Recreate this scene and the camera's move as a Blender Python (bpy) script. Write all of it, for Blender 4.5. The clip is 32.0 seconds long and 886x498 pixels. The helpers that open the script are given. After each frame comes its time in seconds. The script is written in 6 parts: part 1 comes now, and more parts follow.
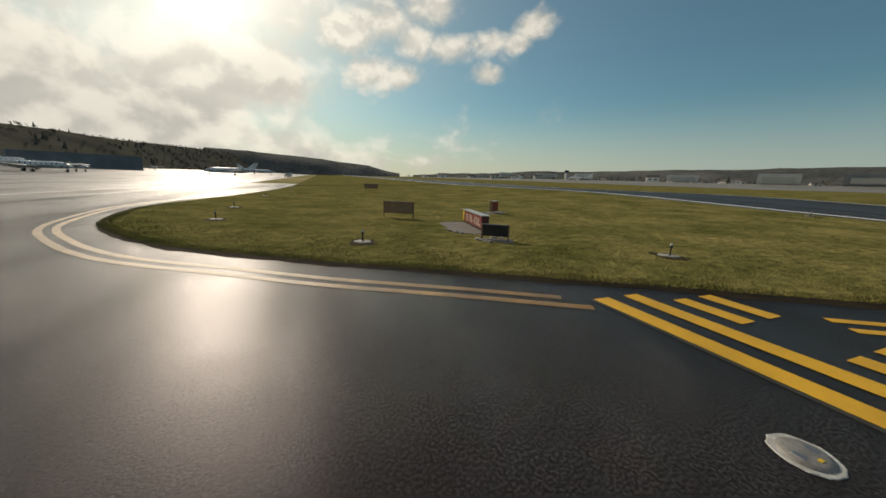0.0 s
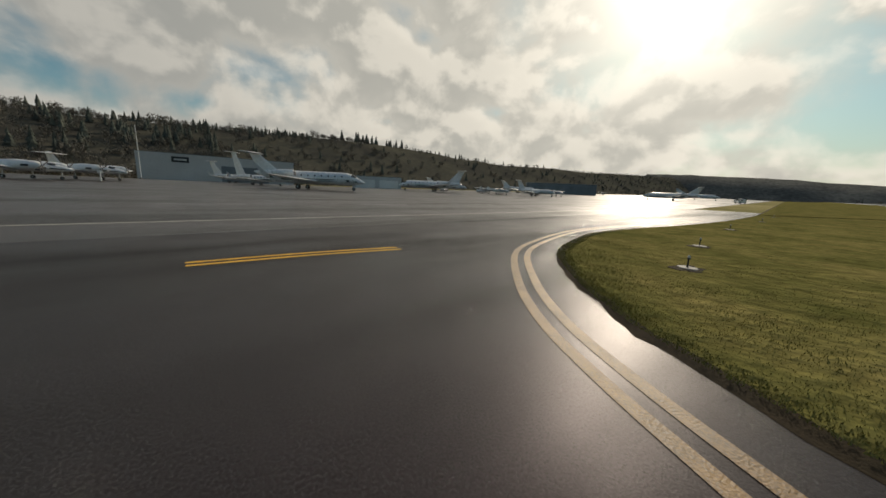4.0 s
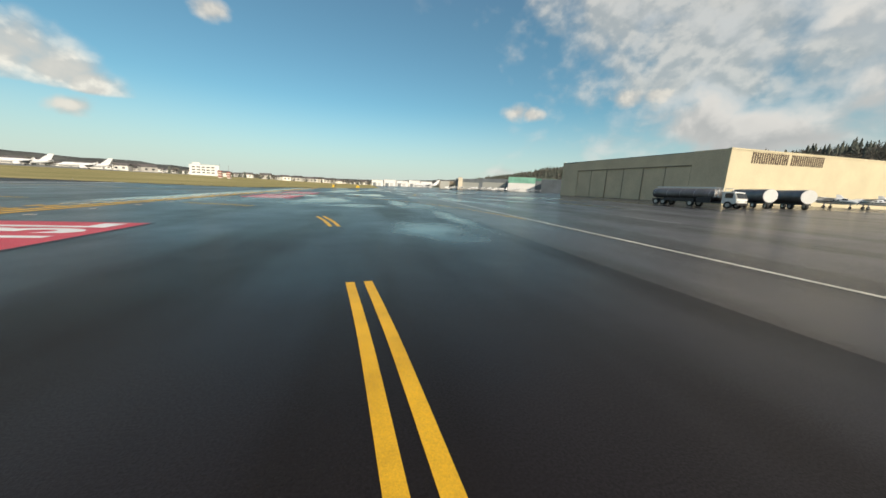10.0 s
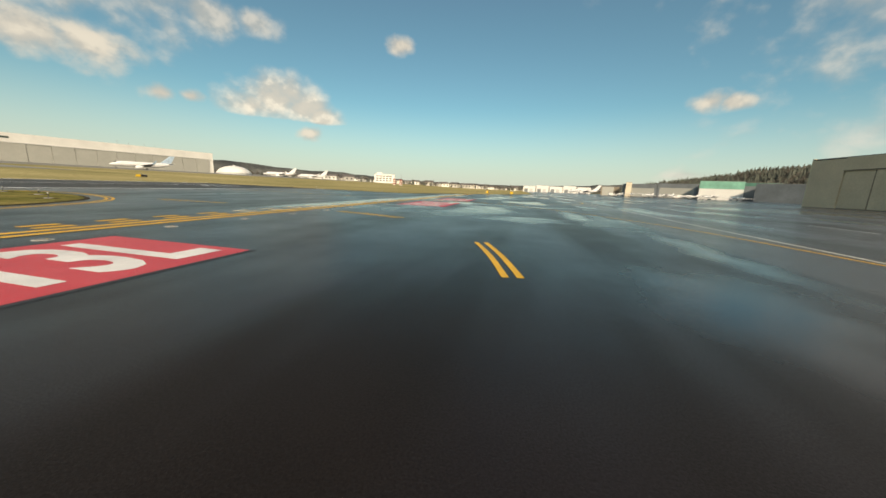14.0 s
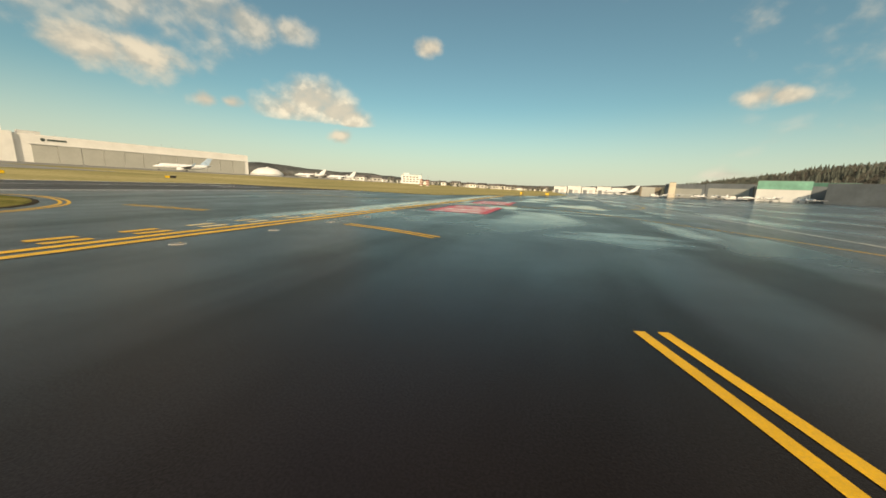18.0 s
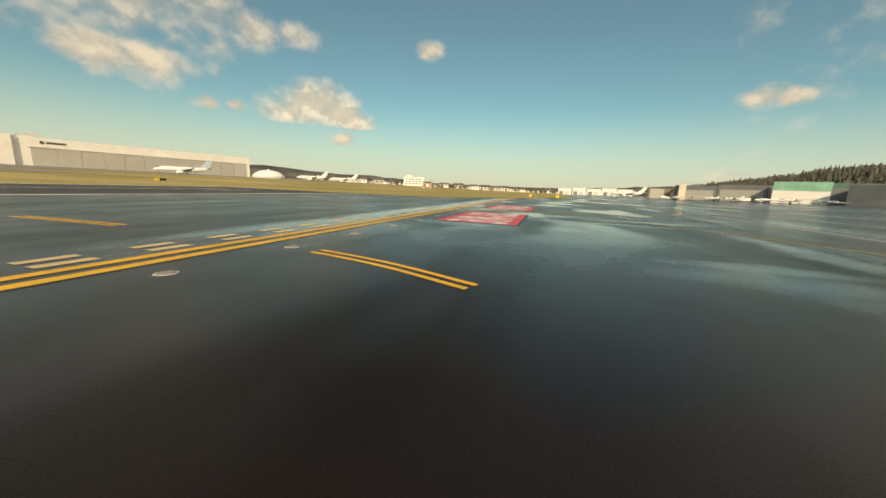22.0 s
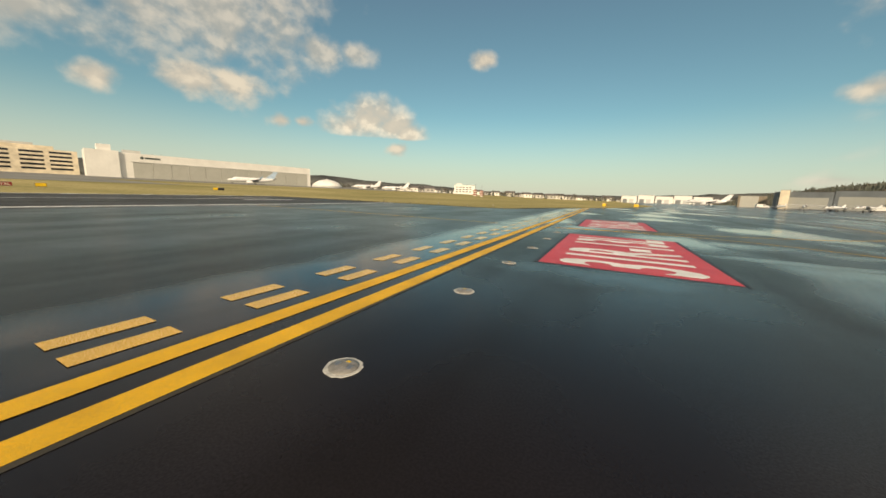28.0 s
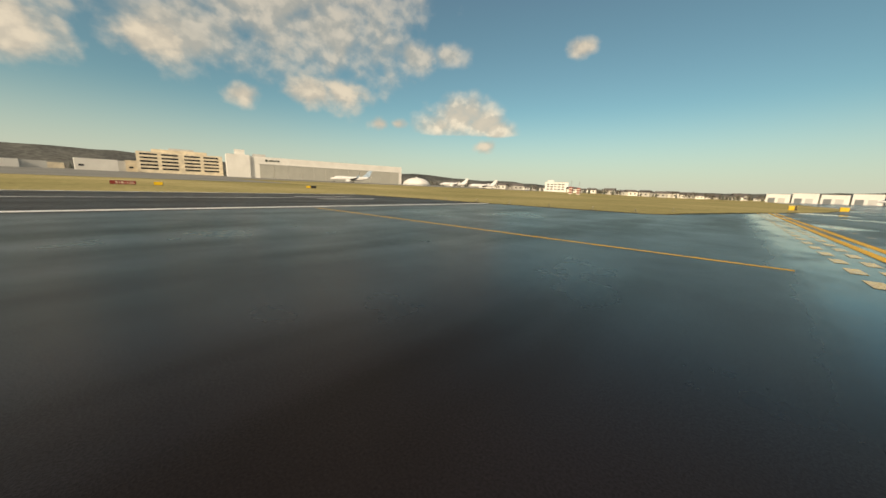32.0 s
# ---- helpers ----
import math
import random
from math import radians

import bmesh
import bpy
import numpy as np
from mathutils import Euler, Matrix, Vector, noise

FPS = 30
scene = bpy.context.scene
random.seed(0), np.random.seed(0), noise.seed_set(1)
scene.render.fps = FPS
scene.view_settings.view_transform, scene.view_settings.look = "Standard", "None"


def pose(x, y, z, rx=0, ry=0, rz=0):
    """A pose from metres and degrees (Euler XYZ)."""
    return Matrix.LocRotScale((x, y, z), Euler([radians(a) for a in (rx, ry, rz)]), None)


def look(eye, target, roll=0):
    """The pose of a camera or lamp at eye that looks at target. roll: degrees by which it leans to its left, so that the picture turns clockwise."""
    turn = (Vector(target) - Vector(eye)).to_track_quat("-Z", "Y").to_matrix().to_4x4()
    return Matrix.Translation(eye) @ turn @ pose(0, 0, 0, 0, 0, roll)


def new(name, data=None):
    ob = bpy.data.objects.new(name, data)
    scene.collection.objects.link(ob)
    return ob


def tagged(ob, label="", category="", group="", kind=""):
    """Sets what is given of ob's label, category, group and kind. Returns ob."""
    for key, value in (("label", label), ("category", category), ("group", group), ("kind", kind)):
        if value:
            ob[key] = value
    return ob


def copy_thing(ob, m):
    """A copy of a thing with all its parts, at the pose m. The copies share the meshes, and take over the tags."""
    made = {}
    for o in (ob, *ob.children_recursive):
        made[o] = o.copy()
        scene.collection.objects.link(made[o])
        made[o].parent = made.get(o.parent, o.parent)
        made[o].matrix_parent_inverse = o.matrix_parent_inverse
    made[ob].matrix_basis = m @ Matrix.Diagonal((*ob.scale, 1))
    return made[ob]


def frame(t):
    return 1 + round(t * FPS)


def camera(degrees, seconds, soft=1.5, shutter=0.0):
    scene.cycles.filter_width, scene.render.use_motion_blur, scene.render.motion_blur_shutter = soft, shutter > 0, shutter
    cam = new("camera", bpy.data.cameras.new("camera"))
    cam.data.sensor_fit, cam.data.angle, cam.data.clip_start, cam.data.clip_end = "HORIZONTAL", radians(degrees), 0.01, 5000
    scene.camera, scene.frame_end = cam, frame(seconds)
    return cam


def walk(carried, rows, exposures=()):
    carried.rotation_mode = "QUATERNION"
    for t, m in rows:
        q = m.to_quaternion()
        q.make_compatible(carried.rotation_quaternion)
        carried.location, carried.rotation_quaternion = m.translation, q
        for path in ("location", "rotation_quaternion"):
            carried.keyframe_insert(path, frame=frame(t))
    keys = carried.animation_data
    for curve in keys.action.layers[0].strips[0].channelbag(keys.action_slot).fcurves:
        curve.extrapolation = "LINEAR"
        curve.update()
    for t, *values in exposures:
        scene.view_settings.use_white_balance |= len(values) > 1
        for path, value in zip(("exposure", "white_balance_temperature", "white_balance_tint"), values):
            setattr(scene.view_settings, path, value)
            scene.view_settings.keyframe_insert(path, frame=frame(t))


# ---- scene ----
cam = camera(108.0, 32.0, soft=1.6)
# seconds, eye x y z, heading clockwise from +y, pitch, roll (degrees)
PATH = (
    (0.0, 4.95, -35.15, 1.71, 200.72, -11.78, 1.89),
    (0.5, 4.93, -35.57, 1.71, 196.04, -11.38, 2.66),
    (1.0, 4.91, -36.02, 1.71, 190.77, -11.52, 1.62),
    (1.5, 5.01, -36.66, 1.71, 183.58, -11.25, 2.35),
    (2.0, 5.19, -37.26, 1.71, 175.23, -11.15, 2.20),
    (2.5, 5.47, -37.92, 1.71, 165.12, -10.94, 1.89),
    (3.0, 5.95, -38.49, 1.71, 155.12, -10.88, 1.73),
    (3.5, 6.55, -39.01, 1.71, 144.55, -10.54, 2.19),
    (5.5, 9.56, -40.12, 1.71, 100.85, -10.21, 2.29),
    (6.0, 10.53, -39.96, 1.71, 89.82, -10.35, 2.48),
    (6.5, 11.49, -39.59, 1.71, 78.23, -10.44, 2.88),
    (7.0, 12.30, -39.04, 1.71, 66.42, -10.43, 2.79),
    (7.5, 12.94, -38.32, 1.71, 54.20, -10.43, 2.70),
    (8.0, 13.51, -37.38, 1.71, 42.28, -10.29, 2.51),
    (8.5, 13.93, -36.29, 1.71, 32.12, -10.57, 2.64),
    (9.0, 14.19, -35.20, 1.71, 23.86, -10.87, 2.89),
    (9.5, 14.32, -34.23, 1.71, 17.66, -10.72, 2.75),
    (10.0, 14.46, -33.27, 1.71, 13.20, -10.81, 2.65),
    (10.5, 14.49, -32.36, 1.71, 9.81, -10.82, 2.85),
    (11.0, 14.46, -31.49, 1.71, 5.93, -10.76, 2.64),
    (11.5, 14.36, -30.54, 1.71, 2.27, -10.79, 2.78),
    (12.0, 14.20, -29.62, 1.71, -1.45, -10.92, 2.74),
    (12.5, 13.97, -28.72, 1.71, -4.97, -11.09, 2.58),
    (13.0, 13.73, -27.87, 1.71, -8.43, -10.81, 2.68),
    (13.5, 13.42, -27.05, 1.71, -11.25, -10.88, 2.50),
    (14.0, 13.12, -26.30, 1.71, -12.66, -10.98, 2.64),
    (14.5, 12.92, -25.58, 1.71, -13.15, -10.88, 2.44),
    (16.5, 11.72, -22.80, 1.71, -16.30, -10.81, 2.47),
    (17.0, 11.37, -22.04, 1.71, -16.92, -10.94, 2.49),
    (17.5, 10.99, -21.25, 1.71, -17.32, -10.92, 2.63),
    (18.0, 10.63, -20.52, 1.71, -17.26, -11.07, 2.56),
    (18.5, 10.30, -19.76, 1.71, -17.16, -11.16, 2.60),
    (19.0, 9.98, -19.04, 1.71, -16.88, -10.90, 2.70),
    (19.5, 9.67, -18.36, 1.71, -16.91, -10.99, 2.59),
    (20.0, 9.46, -17.91, 1.71, -16.99, -11.06, 2.52),
    (20.5, 9.29, -17.50, 1.71, -17.50, -10.71, 2.37),
    (21.0, 9.00, -16.93, 1.71, -17.65, -10.59, 2.23),
    (21.5, 8.67, -16.34, 1.71, -17.62, -10.59, 2.30),
    (22.0, 8.40, -15.79, 1.71, -17.71, -10.73, 2.39),
    (22.5, 8.13, -15.23, 1.71, -17.73, -10.63, 2.50),
    (23.0, 7.87, -14.74, 1.71, -17.77, -10.67, 2.63),
    (23.5, 7.63, -14.23, 1.71, -18.04, -10.88, 2.78),
    (24.0, 7.37, -13.72, 1.71, -18.21, -10.69, 2.83),
    (24.5, 7.10, -13.16, 1.71, -18.75, -10.87, 2.87),
    (25.0, 6.78, -12.57, 1.71, -19.44, -10.92, 2.91),
    (25.5, 6.54, -12.04, 1.71, -20.21, -10.90, 2.90),
    (27.5, 4.71, -9.05, 1.71, -24.99, -11.22, 2.51),
    (28.0, 4.13, -8.19, 1.71, -26.51, -9.66, 2.14),
    (28.5, 3.50, -7.29, 1.71, -28.21, -10.60, 1.95),
    (29.0, 2.76, -6.35, 1.71, -29.84, -10.58, 1.77),
    (29.5, 1.96, -5.46, 1.71, -31.43, -10.65, 2.21),
    (30.0, 1.08, -4.49, 1.71, -33.27, -10.61, 1.91),
    (30.5, 0.09, -3.41, 1.71, -35.26, -10.67, 1.73),
    (31.0, -1.00, -2.32, 1.71, -37.42, -10.56, 1.53),
    (31.5, -2.15, -1.15, 1.71, -39.46, -10.69, 1.55),
    (32.0, -3.49, 0.27, 1.71, -41.46, -10.62, 2.08),
)


def eye_pose(x, y, z, heading, pitch, roll):
    """Camera pose from a compass-like heading, an upward pitch and a lean to the left side up."""
    turn = Matrix.Rotation(radians(-heading), 4, "Z") @ Matrix.Rotation(radians(90 + pitch), 4, "X") @ Matrix.Rotation(radians(roll), 4, "Z")
    return Matrix.Translation((x, y, z)) @ turn


EXPOSURES = ((0.0, -0.55, 6950, 9), (3.5, -0.60, 6950, 9), (6.0, -0.24, 6900, 10), (9.0, 0.20, 6700, 10), (13.0, 0.20, 7350, 11), (17.0, 0.19, 8350, 10), (24.0, 0.15, 9000, 11), (28.0, 0.12, 8250, 12), (32.0, 0.07, 8250, 12))
walk(cam, [(row[0], eye_pose(*row[1:])) for row in PATH], EXPOSURES)

# ---- sky and sun ----
SUN_HEADING, SUN_HEIGHT = 165.0, 28.0


def toward(heading, height):
    """Unit vector for a heading clockwise from +y and a height above the horizon, in degrees."""
    h, e = radians(heading), radians(height)
    return Vector((math.sin(h) * math.cos(e), math.cos(h) * math.cos(e), math.sin(e)))


def nodes_of(tree):
    tree.nodes.clear()

    def node(kind, **given):
        n = tree.nodes.new(kind)
        for key, value in given.items():
            if key in n.inputs:
                if hasattr(value, "is_output"):
                    tree.links.new(value, n.inputs[key])
                else:
                    n.inputs[key].default_value = value
        return n
    return node


def build_world():
    w = bpy.data.worlds.new("sky")
    scene.world = w
    w.use_nodes = True
    tree = w.node_tree
    node = nodes_of(tree)
    link = tree.links.new

    def math_node(op, a, b=None, c=None, clamp=False):
        n = tree.nodes.new("ShaderNodeMath")
        n.operation, n.use_clamp = op, clamp
        for i, v in enumerate((a, b, c)):
            if v is None:
                continue
            if hasattr(v, "is_output"):
                link(v, n.inputs[i])
            else:
                n.inputs[i].default_value = v
        return n.outputs[0]

    def vec_node(op, a, b=None):
        n = tree.nodes.new("ShaderNodeVectorMath")
        n.operation = op
        for i, v in enumerate((a, b)):
            if v is None:
                continue
            if hasattr(v, "is_output"):
                link(v, n.inputs[i])
            else:
                n.inputs[i].default_value = v
        return n

    def noise_node(vector, scale, detail, rough, distort=0.0):
        n = tree.nodes.new("ShaderNodeTexNoise")
        link(vector, n.inputs["Vector"])
        n.inputs["Scale"].default_value, n.inputs["Detail"].default_value = scale, detail
        n.inputs["Roughness"].default_value, n.inputs["Distortion"].default_value = rough, distort
        return n.outputs["Fac"]

    def step_node(value, low, high, to_low=0.0, to_high=1.0):
        n = tree.nodes.new("ShaderNodeMapRange")
        n.interpolation_type = "SMOOTHSTEP"
        link(value, n.inputs["Value"])
        for key, v in (("From Min", low), ("From Max", high), ("To Min", to_low), ("To Max", to_high)):
            n.inputs[key].default_value = v
        return n.outputs["Result"]

    def mix_node(fac, a, b):
        n = tree.nodes.new("ShaderNodeMix")
        n.data_type = "RGBA"
        for key, v in ((0, fac), (6, a), (7, b)):
            if hasattr(v, "is_output"):
                link(v, n.inputs[key])
            else:
                n.inputs[key].default_value = v
        return n.outputs[2]

    sky = tree.nodes.new("ShaderNodeTexSky")
    sky.sky_type, sky.sun_disc = "NISHITA", False
    sky.sun_elevation, sky.sun_rotation = radians(SUN_HEIGHT), radians(SUN_HEADING)
    sky.air_density, sky.dust_density, sky.ozone_density = 1.0, 0.6, 1.5
    way = tree.nodes.new("ShaderNodeTexCoord").outputs["Generated"]
    sep = tree.nodes.new("ShaderNodeSeparateXYZ")
    link(way, sep.inputs[0])
    x, y, z = sep.outputs
    # cloud deck: directions laid on a flat layer
    lift = math_node("ADD", math_node("MAXIMUM", z, 0.0), 0.24)
    comb = tree.nodes.new("ShaderNodeCombineXYZ")
    link(math_node("DIVIDE", x, lift), comb.inputs[0])
    link(math_node("DIVIDE", y, lift), comb.inputs[1])
    deck = comb.outputs[0]
    big = noise_node(deck, 1.0, 3.0, 0.5)
    swell = vec_node("MULTIPLY", way, (1.0, 1.0, 1.2)).outputs["Vector"]
    fine = noise_node(swell, 6.0, 6.0, 0.50, 0.2)
    swell_crown = math_node("SUBTRACT", fine, noise_node(vec_node("ADD", swell, (0.0, 0.0, 0.045)).outputs["Vector"], 6.0, 6.0, 0.50, 0.2))
    density = math_node("ADD", math_node("MULTIPLY", big, 0.55), math_node("MULTIPLY", fine, 0.55))
    side = toward(120, 0)
    lean = math_node("ADD", math_node("MULTIPLY", x, side.x), math_node("MULTIPLY", y, side.y))
    density = math_node("ADD", density, math_node("MULTIPLY", lean, 0.25))
    density = math_node("ADD", density, -0.05)
    # single clouds over the north and west, flatter than they are wide
    flat = vec_node("MULTIPLY", way, (1.0, 1.0, 1.7)).outputs["Vector"]
    curl = vec_node("MULTIPLY", way, (1.0, 1.0, 1.25)).outputs["Vector"]
    ragged = noise_node(curl, 9.0, 5.0, 0.50, 0.15)
    ragged_big = noise_node(curl, 24.0, 4.0, 0.5)
    # the same billows a little higher up: thinner above means a sunlit crown
    above = vec_node("ADD", curl, (0.0, 0.0, 0.022)).outputs["Vector"]
    crown = math_node("ADD", math_node("SUBTRACT", ragged, noise_node(above, 9.0, 5.0, 0.50, 0.15)), math_node("MULTIPLY", math_node("SUBTRACT", ragged_big, noise_node(above, 24.0, 4.0, 0.5)), 0.35))

    def puffs(places, rough=1.0):
        best = None
        for heading, height, size in places:
            d = toward(heading, height)
            gap = vec_node("DISTANCE", flat, (d.x, d.y, d.z * 1.7)).outputs["Value"]
            one = math_node("SUBTRACT", 1.0, math_node("DIVIDE", gap, size))
            best = one if best is None else math_node("MAXIMUM", best, one)
        wisps = math_node("ADD", math_node("MULTIPLY", ragged, 0.66 * rough), math_node("MULTIPLY", ragged_big, 0.36 * rough))
        return math_node("ADD", math_node("MULTIPLY", math_node("MAXIMUM", best, -1.0), 0.42), math_node("ADD", wisps, 0.51 * (1.0 - rough)))

    single = puffs(((-20.7, 20.8, 0.055), (24.4, 12.4, 0.065), (26.4, 12.1, 0.05), (40.4, 13.9, 0.08), (44.0, 14.1, 0.07), (-52.6, 10.0, 0.045), (-49.8, 10.2, 0.04), (-58.8, 14.2, 0.10), (-63.0, 13.8, 0.10), (-72.5, 12.0, 0.07), (-81.5, 16.6, 0.11), (-94.0, 14.5, 0.12), (-95.0, 21.8, 0.22), (-35.0, 7.2, 0.05), (-164.4, 20.8, 0.10), (-160.0, 20.2, 0.10), (-152.6, 21.0, 0.08), (-149.0, 20.6, 0.06), (-171.6, 16.4, 0.11), (-167.0, 16.0, 0.08), (-174.7, 21.2, 0.13), (-169.8, 22.8, 0.12), (-162.2, 25.0, 0.12), (-152.8, 16.7, 0.07), (-146.4, 22.9, 0.07)), 0.85)
    # the bright cumulus over the north-west has a level base
    cumulus = math_node("SUBTRACT", puffs(((-39.3, 11.2, 0.15), (-42.6, 10.2, 0.11), (-36.2, 10.4, 0.11), (-33.4, 9.6, 0.08)), 0.6), step_node(z, 0.140, 0.158, 0.35, 0.0))
    single = math_node("MAXIMUM", single, cumulus)
    loose = puffs(((-62.0, 21.5, 0.26), (-67.0, 25.0, 0.28), (-46.5, 20.0, 0.08), (-41.7, 20.4, 0.06), (-78.0, 18.0, 0.16), (-57.0, 29.0, 0.24), (49.0, 20.0, 0.40), (60.0, 17.0, 0.30), (53.0, 14.0, 0.16), (40.0, 23.5, 0.26), (36.0, 29.0, 0.26), (45.0, 16.0, 0.22)))
    cover_a = step_node(density, 0.515, 0.70)
    cover_b = math_node("MAXIMUM", math_node("MULTIPLY", step_node(single, 0.55, 0.84), 0.92), math_node("MULTIPLY", step_node(loose, 0.50, 0.86), 0.72))
    cover = math_node("MAXIMUM", cover_a, cover_b)
    cover = math_node("MULTIPLY", cover, step_node(z, 0.0, 0.05))
    # clouds are brighter towards the sun, greyer where thick
    s = toward(SUN_HEADING, SUN_HEIGHT)
    near_sun = vec_node("DOT_PRODUCT", way, tuple(s)).outputs["Value"]
    glow = math_node("POWER", step_node(near_sun, -0.25, 1.0), 1.6)
    body = step_node(density, 0.60, 0.80)
    shade = math_node("ADD", math_node("MULTIPLY", body, 0.35), math_node("MULTIPLY", step_node(swell_crown, -0.07, 0.09, 1.0, 0.0), 0.65))
    lit = mix_node(glow, (6.5, 6.5, 6.3, 1), (12.5, 12.0, 10.9, 1))
    dull = mix_node(glow, (3.8, 4.05, 4.15, 1), (6.6, 6.6, 6.2, 1))
    deck_cloud = mix_node(shade, lit, dull)
    base = math_node("ADD", math_node("MULTIPLY", step_node(single, 0.66, 0.92, 1.0, 0.0), 0.35), math_node("MULTIPLY", step_node(crown, -0.08, 0.10, 1.0, 0.0), 0.65))
    bright = mix_node(step_node(cumulus, 0.50, 0.68), (7.0, 6.75, 6.1, 1), (8.8, 8.5, 7.6, 1))
    single_cloud = mix_node(base, mix_node(glow, bright, (12.5, 12.0, 10.9, 1)), mix_node(glow, (4.6, 4.65, 4.5, 1), (8.0, 7.9, 7.3, 1)))
    bank = mix_node(step_node(crown, -0.08, 0.10), (4.3, 4.5, 4.45, 1), (6.6, 6.45, 6.0, 1))
    single_cloud = mix_node(step_node(single, 0.56, 0.66), bank, single_cloud)
    cloud = mix_node(step_node(math_node("SUBTRACT", cover_b, math_node("MULTIPLY", cover_a, 2.0)), -0.7, 0.5), deck_cloud, single_cloud)
    tint = mix_node(step_node(z, 0.38, 0.80), (0.575, 0.965, 0.95, 1), (0.74, 0.82, 1.0, 1))
    tinted = vec_node("MULTIPLY", sky.outputs[0], tint).outputs["Vector"]
    haze = step_node(z, -0.03, 0.23, 0.88, 0.03)
    hazed = mix_node(haze, tinted, mix_node(glow, (5.4, 5.9, 5.8, 1), (8.2, 7.6, 6.0, 1)))
    # the clear sky pales to white mist round the sun
    mist = math_node("DIVIDE", 1.0, math_node("ADD", 1.0, math_node("POWER", math_node("DIVIDE", math_node("SQRT", math_node("SUBTRACT", 2.0, math_node("MULTIPLY", near_sun, 2.0))), 0.35), 3.4)))
    hazed = mix_node(math_node("MULTIPLY", mist, 0.75), hazed, (9.0, 8.6, 7.6, 1))
    colour = mix_node(cover, hazed, cloud)
    # veil of thin cloud lit up round the sun
    off = vec_node("DISTANCE", way, tuple(s)).outputs["Value"]
    flare = math_node("DIVIDE", 1.0, math_node("ADD", 1.0, math_node("POWER", math_node("DIVIDE", off, 0.145), 2.8)))
    veil = vec_node("SCALE", (1.0, 0.95, 0.84))
    link(math_node("MULTIPLY", flare, math_node("ADD", 9.0, math_node("MULTIPLY", fine, 14.0))), veil.inputs["Scale"])
    colour = vec_node("ADD", colour, veil.outputs["Vector"]).outputs["Vector"]
    back = tree.nodes.new("ShaderNodeBackground")
    link(colour, back.inputs[0])
    back.inputs[1].default_value = 0.10
    out = tree.nodes.new("ShaderNodeOutputWorld")
    link(back.outputs[0], out.inputs[0])


build_world()
sun_data = bpy.data.lights.new("sun", "SUN")
sun_data.energy, sun_data.angle, sun_data.color = 3.6, radians(0.6), (1.0, 0.90, 0.76)
sun = new("sun", sun_data)
sun.matrix_world = look(toward(SUN_HEADING, SUN_HEIGHT) * 100, (0, 0, 0))

# ---- materials ----
def material(name, colour, rough=0.6, metal=0.0, grain=8.0, vary=0.18, stain=0.7, stain_vary=0.22, bump=0.15, bump_scale=60.0, spec=0.5, second=None, coat=0.0, per_piece=0.0, relief=0.01):
    """Painted or natural surface with fine grain, larger stains and a little relief, in metres of the object."""
    m = bpy.data.materials.new(name)
    m.use_nodes = True
    tree = m.node_tree
    tree.nodes.clear()
    link = tree.links.new
    out = tree.nodes.new("ShaderNodeOutputMaterial")
    bsdf = tree.nodes.new("ShaderNodeBsdfPrincipled")
    link(bsdf.outputs[0], out.inputs[0])
    co = tree.nodes.new("ShaderNodeTexCoord").outputs["Object"]

    def noise_at(scale, detail):
        n = tree.nodes.new("ShaderNodeTexNoise")
        link(co, n.inputs["Vector"])
        n.inputs["Scale"].default_value, n.inputs["Detail"].default_value, n.inputs["Roughness"].default_value = scale, detail, 0.6
        return n.outputs["Fac"]

    def ranged(value, low, high):
        n = tree.nodes.new("ShaderNodeMapRange")
        link(value, n.inputs["Value"])
        n.inputs["From Min"].default_value, n.inputs["From Max"].default_value = 0.3, 0.7
        n.inputs["To Min"].default_value, n.inputs["To Max"].default_value = low, high
        return n.outputs["Result"]

    def times(a, b):
        n = tree.nodes.new("ShaderNodeMath")
        n.operation = "MULTIPLY"
        link(a, n.inputs[0])
        link(b, n.inputs[1])
        return n.outputs[0]

    large = noise_at(stain, 4.0)
    small = noise_at(grain, 5.0)
    value = times(ranged(small, 1 - vary, 1 + vary), ranged(large, 1 - stain_vary, 1 + stain_vary))
    if per_piece:
        info = tree.nodes.new("ShaderNodeObjectInfo")
        value = times(value, ranged(info.outputs["Random"], 1 - per_piece, 1 + per_piece))
    rgb = tree.nodes.new("ShaderNodeRGB")
    rgb.outputs[0].default_value = (*colour, 1)
    base = rgb.outputs[0]
    if second:
        mix = tree.nodes.new("ShaderNodeMix")
        mix.data_type = "RGBA"
        link(ranged(large, 0.0, 1.0), mix.inputs[0])
        mix.inputs[6].default_value, mix.inputs[7].default_value = (*colour, 1), (*second, 1)
        base = mix.outputs[2]
    scale = tree.nodes.new("ShaderNodeVectorMath")
    scale.operation = "SCALE"
    link(base, scale.inputs[0])
    link(value, scale.inputs["Scale"])
    link(scale.outputs[0], bsdf.inputs["Base Color"])
    link(ranged(small, max(0.02, rough - 0.08), min(1.0, rough + 0.08)), bsdf.inputs["Roughness"])
    bsdf.inputs["Metallic"].default_value = metal
    bsdf.inputs["Specular IOR Level"].default_value = spec
    bsdf.inputs["Coat Weight"].default_value = coat
    if bump:
        b = tree.nodes.new("ShaderNodeBump")
        b.inputs["Strength"].default_value, b.inputs["Distance"].default_value = bump, relief
        link(noise_at(bump_scale, 3.0), b.inputs["Height"])
        link(b.outputs[0], bsdf.inputs["Normal"])
    return m


